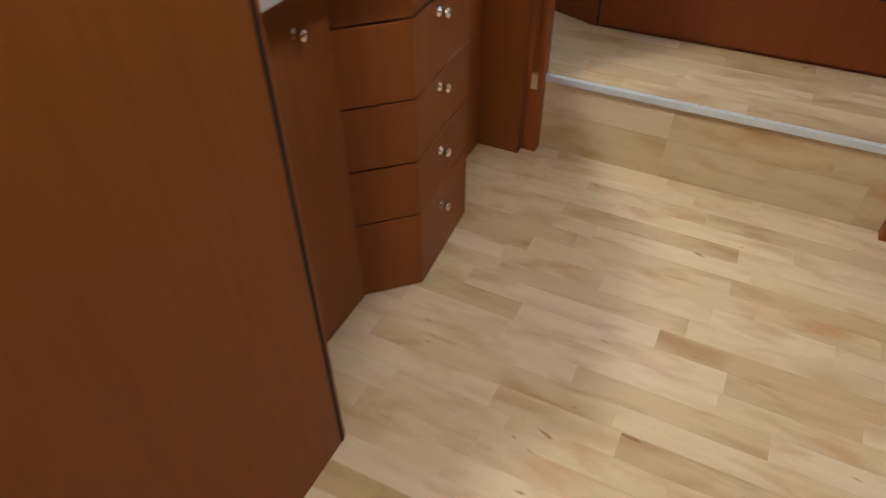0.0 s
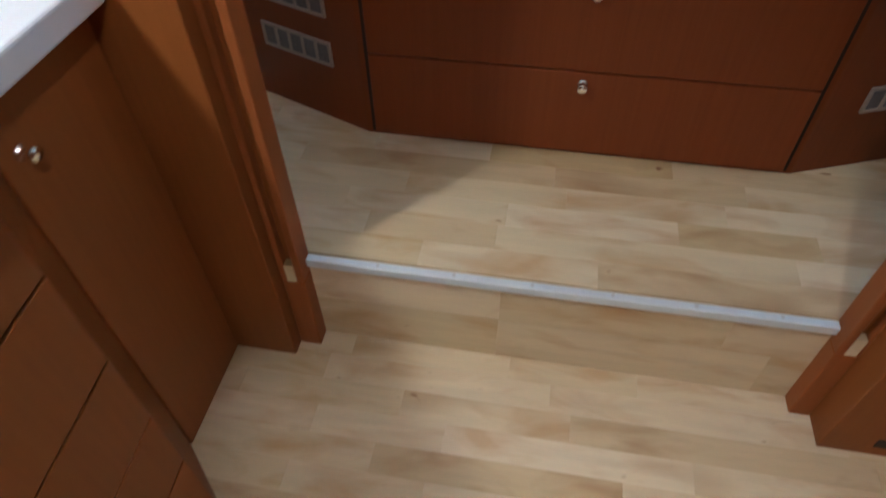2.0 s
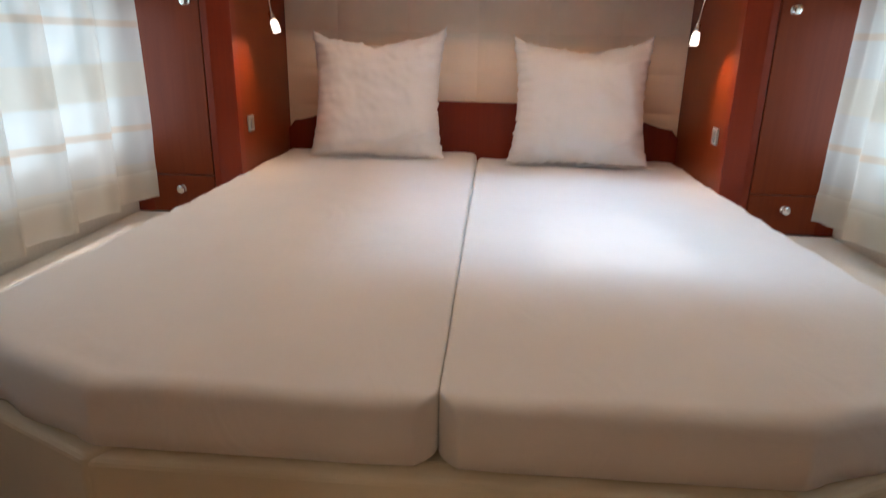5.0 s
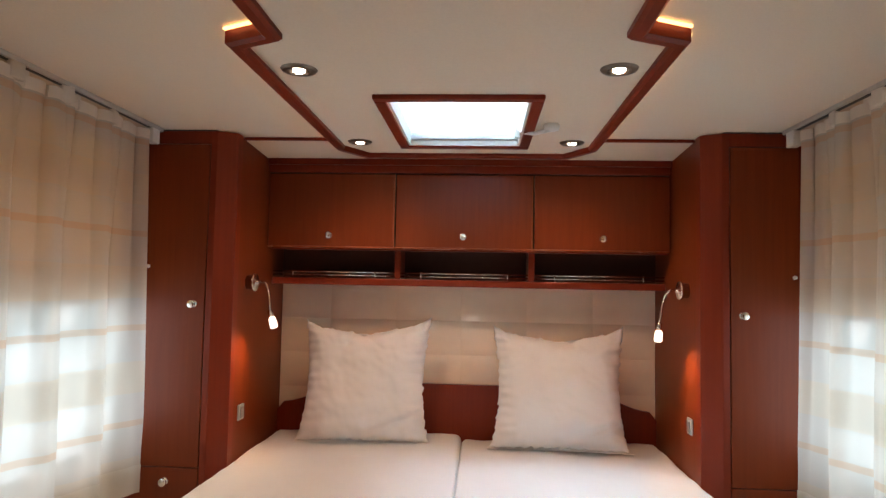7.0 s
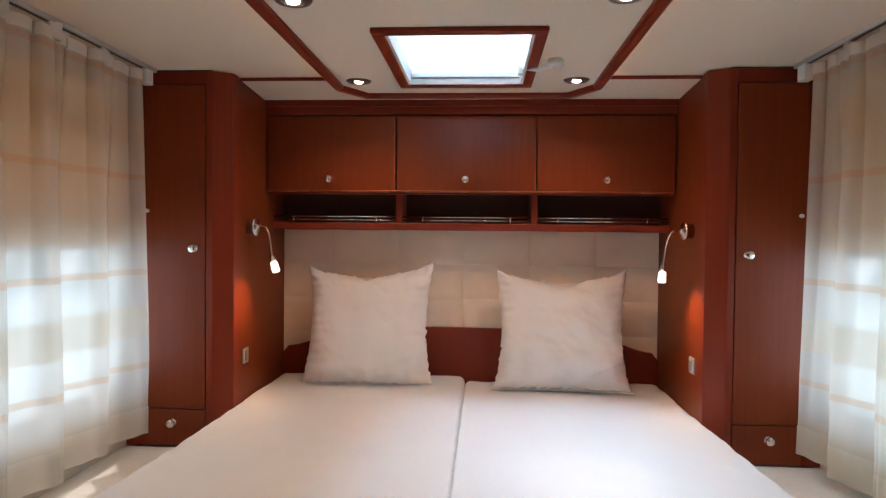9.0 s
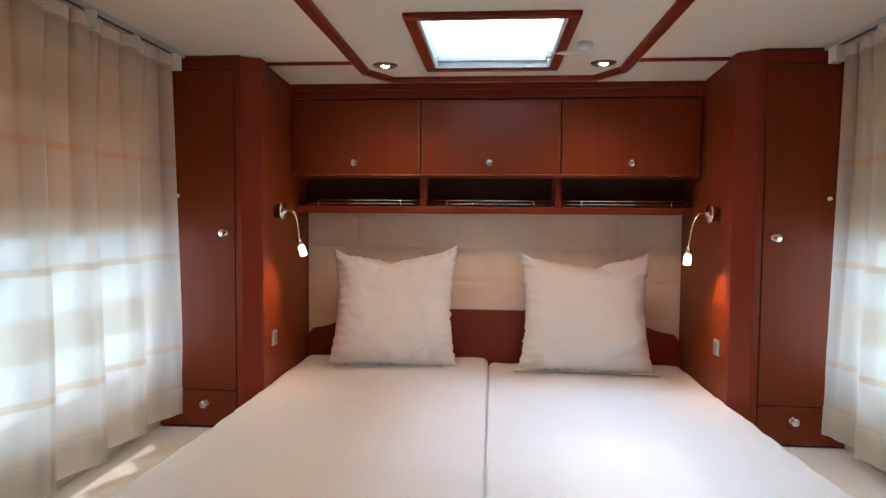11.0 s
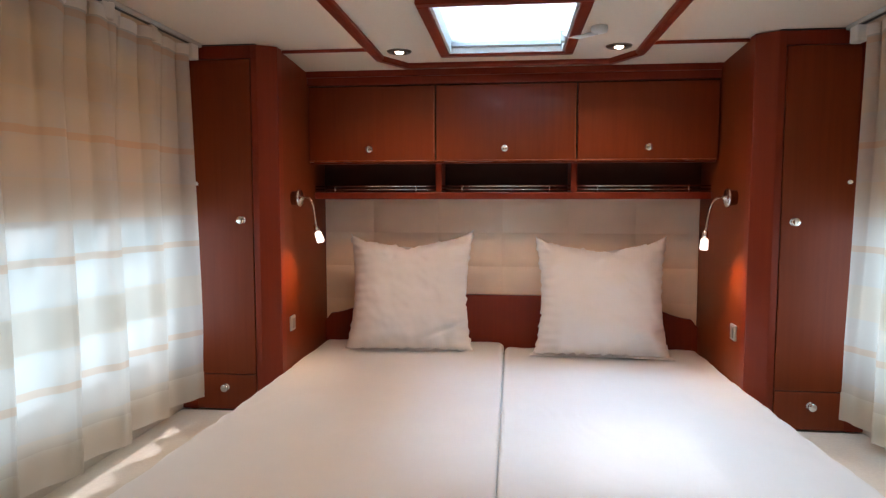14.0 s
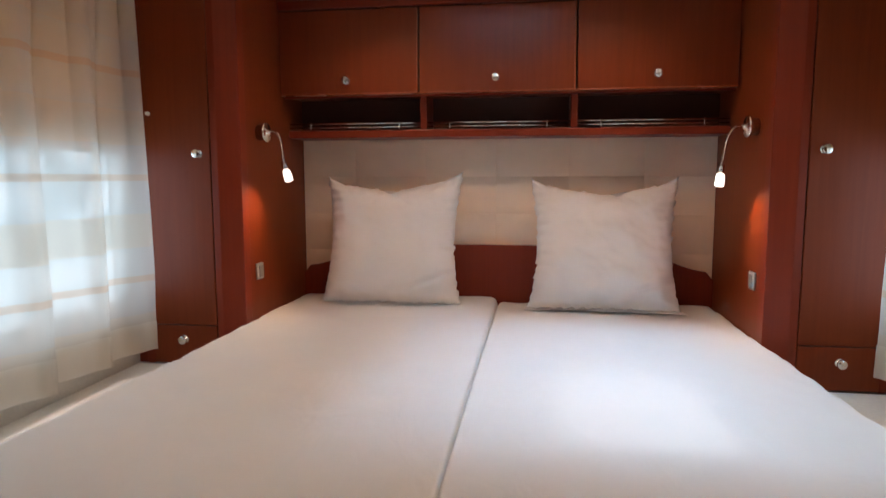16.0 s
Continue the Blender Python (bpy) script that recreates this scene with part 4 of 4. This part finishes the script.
# ---- pillows ----
def pillow(centre, width, height, lean, roll, seed, dent_at, skew, name_label):
    rng = random.Random(seed)
    bm = bmesh.new()
    n = 64
    off = Vector((rng.uniform(0, 50), rng.uniform(0, 50), 0))
    sides = []
    for face in (1, -1):
        g = []
        for j in range(n + 1):
            v = -1 + 2 * j / n
            row = []
            for i in range(n + 1):
                u = -1 + 2 * i / n
                pin = 0.12
                top = max(0.0, v)
                x = u * (1 - pin * (1 - v * v) * abs(u) ** 2 * 0.9)
                z = v * (1 - (0.15 if v > 0 else 0.03) * (1 - u * u) * v * v)
                th = 0.092 * (1 - u ** 4) ** 0.65 * (1 - v ** 4) ** 0.6 * (1.10 - 0.26 * v)
                rim_u = max(0.0, (abs(u) - 0.55) / 0.45)
                rim_v = max(0.0, (abs(v) - 0.6) / 0.4)
                q = Vector((u * 2.2, v * 2.2, 0)) + off
                # puckers along the seams, running inwards
                puck = 0.0045 * rim_u ** 1.2 * math.sin(v * 40 + 3 * noise.noise(Vector((v * 4, seed, u)))) + 0.004 * rim_v * math.sin(u * 19 + 3 * noise.noise(Vector((u * 4, seed, v))))
                fold = math.exp(-((v + 0.86 - 0.42 * max(0.0, u - 0.1)) / 0.045) ** 2) * max(0.0, u + 0.1)
                crease = 0.012 * noise.noise(q * 1.4) + 0.003 * noise.noise(Vector((q.x * 4 + q.y * 2, q.y * 3 - q.x, 3))) + puck - 0.016 * fold - 0.009 * (top ** 1.5) * abs(noise.noise(Vector((q.x * 3.2 + 2 * q.y, q.y * 1.6 - q.x, 17))))
                dent = -0.030 * math.exp(-((u - dent_at) ** 2 / 0.04 + (v - 0.92) ** 2 / 0.05))
                # creases that run down from the dented top edge
                for lean_u in (-0.55, 0.15, 0.75):
                    along = 0.95 - v
                    dent -= 0.010 * math.exp(-((u - dent_at - lean_u * along) / 0.035) ** 2) * max(0.0, 1 - along / 0.5) * (along > 0)
                th = max(0.0, th + (crease + dent) * (1 if th > 0.02 else th / 0.02))
                border = i in (0, n) or j in (0, n)
                wob = 0.011 * noise.noise(Vector((u * 13, v * 13, seed))) if border else 0
                ear = 0.022 * abs(u) ** 7 * top ** 4 + skew * u * top ** 3 - 0.5 * abs(skew) * top ** 3 - 0.012 * math.exp(-(u / 0.25) ** 2) * top ** 4
                x += 0.02 * u ** 5 * max(0.0, -v - 0.8) / 0.2
                co = Vector((x * width / 2 + wob, -face * th, z * height / 2 + wob + ear))
                if border and face < 0:
                    row.append(sides[0][j][i])
                else:
                    row.append(bm.verts.new(co))
            g.append(row)
        sides.append(g)
        for j in range(n):
            for i in range(n):
                q = [g[j][i], g[j][i + 1], g[j + 1][i + 1], g[j + 1][i]]
                bm.faces.new(q)
    bmesh.ops.transform(bm, matrix=pose(*centre, -lean, 0, roll), verts=bm.verts)
    t = thing("pillow", name_label, "pillow", "two square pillows")
    # loose hem of the cover that spreads out under the lower edge
    low = [v.co.copy() for v in sides[0][0]]
    mid = sum((p.x for p in low)) / len(low)
    hem = bmesh.new()
    rings = []
    for k, p in enumerate(low):
        e = abs(2 * k / n - 1)
        out = 0.012 + 0.014 * e ** 4 + 0.004 * noise.noise(Vector((k * 0.35, seed, 0)))
        x = p.x + (p.x - mid) * 0.035 * e ** 3
        zb = BED + 0.005 + 0.003 * noise.noise(Vector((k * 0.3, seed, 4)))
        rings.append([hem.verts.new(c) for c in ((p.x, p.y + 0.006, p.z + 0.008), (p.x, p.y - 0.004, p.z + 0.006), (x, p.y - out, zb + 0.003), (x, p.y - out, zb), (x, p.y + 0.004, zb))])
    for a, b in zip(rings, rings[1:]):
        for k in range(5):
            hem.faces.new((a[k], a[(k + 1) % 5], b[(k + 1) % 5], b[k]))
    for end in (rings[0], rings[-1]):
        hem.faces.new(end)
    part("cover", bm, LINEN, t, "", True)
    part("hem", hem, LINEN, t, "loose white cover hem")
    return t


pillow((0.060, 4.90, 1.255), 0.54, 0.495, 13, 1, 3, -0.08, 0.011, "plump white square pillow propped against the headboard")
pillow((0.858, 4.90, 1.244), 0.545, 0.484, 14, -2, 8, 0.2, 0.003, "plump white square pillow with a dented top edge")


# ---- doorway to the bedroom ----
def door_post(side):
    """Post with the slot of a pocket door."""
    s = (lambda b: b) if side == 0 else (lambda b: flipped(b, 0.4525))
    t = tagged(new("door_post"), "cherry door post with the slot of a sliding door", "door post", "posts of the doorway", kind="structure")
    y = 2.583 if side == 0 else 2.549
    part("panel", s(prism([(-0.70, y), (-0.109, y), (-0.109, 2.668), (-0.70, 2.668)] if side == 0 else [(-0.72, y), (-0.103, y), (-0.103, 2.668), (-0.72, 2.668)], 0, CEIL - 0.001, 0.002)), HALL_WOOD, t)
    part("lower_block", s(box(-0.1085 if side == 0 else -0.1025, -0.060, 2.617, 2.668, 0, 0.225, 0.003)), HALL_SOLID, t)
    part("front_lip", s(box(-0.1085 if side == 0 else -0.1025, -0.096, 2.6175, 2.668, 0.225, 2.05, 0.002)), HALL_SOLID, t)
    part("inner_lip", s(box(-0.076, -0.060, 2.6175, 2.668, 0.225, 2.05, 0.003)), HALL_SOLID, t)
    part("slot_back", s(box(-0.096, -0.076, 2.636, 2.6445, 0.225, 2.05)), HALL_WOOD, t)
    part("slot_foot", s(box(-0.096, -0.076, 2.618, 2.636, 0.2255, 0.275)), OAK, t, "pale end of the slot")
    if side == 0:
        part("strike_plate", box(-0.0955, -0.0765, 2.6165, 2.6355, 1.0, 1.25, 0.002), WHITE_PLASTIC, t, "white strike plate")
        lt = part("latch", merge(box(-0.10, -0.066, 2.6685, 2.682, 1.0, 1.045, 0.004), tube([(-0.082, 2.676, 1.02), (-0.066, 2.692, 1.02)], 0.006, 10)), BLACK_PLASTIC, t, "black plastic latch")
        part("latch_knob", moved(lathe([(0, 0), (0.010, 0.001), (0.012, 0.008), (0.010, 0.014), (0, 0.016)], 16), aim((-0.068, 2.690, 1.02), (1, 0.8, 0))), BLACK_PLASTIC, t, "", True)
    else:
        # near-black slab on the panel paints the slot's shaded inside
        part("floor_slot", s(box(-0.30, -0.195, 2.5465, 2.549, 0.035, 0.062)), DARK, t, "near-black slab for the shaded air slot at the foot")


door_post(0)
door_post(1)
structure("door_header", box(-0.109, 1.008, 2.6, 2.668, 2.05, CEIL - 0.001), HALL_SOLID, "cherry header above the doorway", "door header")


# ---- wash unit in the corridor ----
A, B, C, D = (-0.228, 1.795), (-0.112, 1.905), (-0.134, 2.220), (-0.252, 2.335)


def wash_unit():
    t = thing("wash_unit", "cherry wash unit with four rounded drawers and two doors", "cabinet")
    off = 0.014
    core = [(-0.70, 1.44), (-0.236, 1.44), (A[0] - off, A[1]), (B[0] - off, B[1] + 0.006), (C[0] - off, C[1]), (D[0] - off, D[1]), (-0.262, 2.58), (-0.70, 2.58)]
    # carcass coloured near-black so that the joints between fronts look shaded
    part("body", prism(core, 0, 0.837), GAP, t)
    # bent drawer fronts
    back = [(A[0] - 0.012, A[1]), (B[0] - 0.012, B[1] + 0.006), (C[0] - 0.012, C[1])]
    for z0, z1, kz in ((0.004, 0.233, 0.167), (0.237, 0.383, 0.334), (0.387, 0.538, 0.505), (0.542, 0.708, 0.675)):
        dr = part("drawer", prism([A, B, C, back[2], back[1], back[0]], z0, z1, 0.002), HALL_WOOD, t)
        knob(dr, ((B[0] + C[0]) / 2 + 0.0015, 2.036, kz), (1, 0.07, 0))
    part("apron", prism([A, B, C, D, (D[0] - 0.012, D[1]), back[2], back[1], back[0]], 0.713, 0.837, 0.002), HALL_WOOD, t)
    part("corner_panel", prism([C, D, (D[0] - 0.012, D[1]), (C[0] - 0.012, C[1])], 0.0, 0.7125, 0.002), HALL_WOOD, t)
    d1 = part("door", box(-0.235, -0.222, 1.445, 1.793, 0.004, 0.837, 0.002), HALL_WOOD, t)
    knob(d1, (-0.222, 1.69, 0.745), (1, 0, 0))
    d2 = part("door", box(-0.262, -0.249, 2.337, 2.580, 0.004, 0.837, 0.002), HALL_WOOD, t)
    knob(d2, (-0.249, 2.372, 0.745), (1, 0, 0))
    return t


wash_unit()
top_pts = [(-0.70, 1.435), (-0.160, 1.435), (-0.160, 1.765), (-0.066, 1.860), (-0.090, 2.180), (-0.208, 2.30), (-0.208, 2.581), (-0.70, 2.581)]
wt = thing("worktop", "thick white worktop with angled rounded corner", "worktop")
part("slab", prism(top_pts, 0.838, 0.880, 0.006, 3), WORKTOP, wt)
part("upstand", box(-0.70, -0.212, 2.562, 2.582, 0.880, 0.913, 0.006, 3), WORKTOP, wt)

# ---- tall unit by the corridor ----
tu = thing("tall_hall_unit", "tall plain cherry veneered cupboard side", "cupboard")
part("side_panel", box(-0.70, -0.048, -1.0, 1.415, 0.0, CEIL - 0.001), HALL_WOOD, tu)
part("edge_seal", box(-0.070, -0.046, 1.4155, 1.424, 0.0, CEIL - 0.001, 0.002), GAP, tu, "dark edge strip")
part("edge_post", box(-0.70, -0.050, 1.4245, 1.434, 0.0, CEIL - 0.001, 0.002), HALL_SOLID, tu)

# ---- ground outside ----
bm = bmesh.new()
bmesh.ops.create_grid(bm, x_segments=2, y_segments=2, size=900)
gr = structure("ground", moved(bm, Matrix.Translation((0, 0, -0.9))), plain("asphalt_yard", (0.09, 0.09, 0.09), 0.9, scale=3), "grey asphalt yard outside the caravan", "ground")

# ---- glowing boards added for the bright haze and blurred yard beyond the windows ----
def yard_glow():
    m, n, l, b = material("yard_glow_board")
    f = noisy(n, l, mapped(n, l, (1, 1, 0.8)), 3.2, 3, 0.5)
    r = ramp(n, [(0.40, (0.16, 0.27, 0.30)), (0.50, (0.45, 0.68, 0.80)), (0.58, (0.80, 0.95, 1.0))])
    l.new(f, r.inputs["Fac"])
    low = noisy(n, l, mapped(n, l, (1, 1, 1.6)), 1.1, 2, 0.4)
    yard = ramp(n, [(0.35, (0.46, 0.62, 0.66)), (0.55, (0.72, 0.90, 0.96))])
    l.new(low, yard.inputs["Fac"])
    tc, sep, edge = n.new("ShaderNodeTexCoord"), n.new("ShaderNodeSeparateXYZ"), n.new("ShaderNodeMapRange")
    l.new(tc.outputs["Object"], sep.inputs[0])
    l.new(sep.outputs["Z"], edge.inputs["Value"])
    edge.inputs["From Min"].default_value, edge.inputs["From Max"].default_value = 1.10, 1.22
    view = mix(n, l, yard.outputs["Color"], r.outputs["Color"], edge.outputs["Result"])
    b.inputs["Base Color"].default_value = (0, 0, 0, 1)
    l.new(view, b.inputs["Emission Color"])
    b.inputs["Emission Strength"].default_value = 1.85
    return m


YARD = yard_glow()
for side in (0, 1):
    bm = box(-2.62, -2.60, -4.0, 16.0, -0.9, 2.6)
    structure("backdrop", bm if side == 0 else flipped(bm), YARD, "glowing board standing in for the bright yard outside the window", "backdrop")

# ---- step, nosing and floor strips ----
nose = tagged(new("trim_step"), "brushed aluminium step nosing with small screws", "step nosing", kind="structure")
part("nosing", merge(box(-0.06, 0.965, 2.6455, 2.664, UP - 0.001, UP + 0.003, 0.0015), box(-0.06, 0.965, 2.6455, 2.650, UP - 0.018, UP + 0.002, 0.0015)), ALU, nose)
for i in range(6):
    part("screw", moved(lathe([(0, 0.0052), (0.0035, 0.005), (0.0042, 0.0038)], 10), Matrix.Translation((0.09 + 0.155 * i, 2.656, UP - 0.001))), STEEL, nose)

hall_floor = tagged(new("floor"), "light oak strip floor of the corridor", "floor", kind="structure")
bed_floor = tagged(new("floor"), "light oak strip floor of the raised bedroom", "floor", kind="structure")
riser = tagged(new("step_riser"), "oak-faced riser below the bedroom floor", "step", kind="structure")


def strip_mesh(length, width, thick, cache={}):
    key = (round(length, 3), round(width, 4), thick)
    if key not in cache:
        bm = bmesh.new()
        g = 0.0001
        c = 0.0002
        lo = [bm.verts.new(p) for p in ((g, g, -thick), (length - g, g, -thick), (length - g, width - g, -thick), (g, width - g, -thick))]
        mid = [bm.verts.new(p) for p in ((g, g, -c), (length - g, g, -c), (length - g, width - g, -c), (g, width - g, -c))]
        hi = [bm.verts.new(p) for p in ((g + c, g + c, 0), (length - g - c, g + c, 0), (length - g - c, width - g - c, 0), (g + c, width - g - c, 0))]
        for a, b in ((lo, mid), (mid, hi)):
            for i in range(4):
                bm.faces.new((a[i], a[(i + 1) % 4], b[(i + 1) % 4], b[i]))
        bm.faces.new(hi)
        me = bpy.data.meshes.new("floor_strip")
        bm.to_mesh(me)
        bm.free()
        me.materials.append(OAK)
        cache[key] = me
    return cache[key]


TAN_CACHE = {}


def tan_of(me):
    if me.name not in TAN_CACHE:
        k = me.copy()
        k.materials.clear()
        k.materials.append(OAK_TAN)
        TAN_CACHE[me.name] = k
    return TAN_CACHE[me.name]


def lay(parent, x0, x1, y0, rows, width, z, seed, joints=(), tan=()):
    """Strips along x in rows; joints: (row, x) where a joint must fall; tan: strips (row, x) of darker oak."""
    rng = random.Random(seed)
    lengths = (0.28, 0.34, 0.42, 0.50, 0.60)
    for r in range(rows):
        fixed = [x for k, x in joints if k == r]
        x = x0 - rng.uniform(0, 0.3) if not fixed else fixed[0] - 0.36 * math.ceil((fixed[0] - x0) / 0.36)
        while x < x1:
            n = 0.36 if fixed and x < fixed[0] - 0.01 else rng.choice(lengths)
            a, b = max(x, x0), min(x + n, x1)
            if b - a > 0.02:
                me = strip_mesh(b - a, width, 0.006)
                if any(k == r and a <= tx < b for k, tx in tan) or rng.random() < 0.10:
                    me = tan_of(me)
                ob = new("strip", me)
                ob.matrix_world = Matrix.Translation((a, y0 + r * width, z))
                ob.parent = parent
            x += n


lay(bed_floor, XL, XR, 2.672, 13, 0.0690, UP, 5, joints=((0, 0.526), (3, 0.454), (2, 0.69)), tan=((2, 0.75), (1, 0.2), (5, 0.3)))
lay(hall_floor, -0.27, 1.45, 0.60, 32, 0.0645, 0.0, 9, joints=((29, 0.515), (31, 0.375)), tan=((29, 0.6), (25, 0.95), (20, 0.8), (22, 0.1), (27, 0.2), (16, 0.5)))
lay(hall_floor, -0.05, 1.45, -1.0, 16, 0.1, 0.0, 13)
for k, (z0, z1) in enumerate(((0.001, 0.136), (0.137, UP - 0.006))):
    rng = random.Random(40 + k)
    x = -0.11
    while x < 1.01:
        n = rng.choice((0.34, 0.45, 0.55))
        b = min(x + n, 1.01)
        if b - x > 0.02:
            me = strip_mesh(b - x, z1 - z0, 0.008)
            ob = new("strip", me)
            ob.matrix_world = Matrix.Translation((x, 2.656, z0)) @ pose(0, 0, 0, 90, 0, 0)
            ob.parent = riser
        x += n
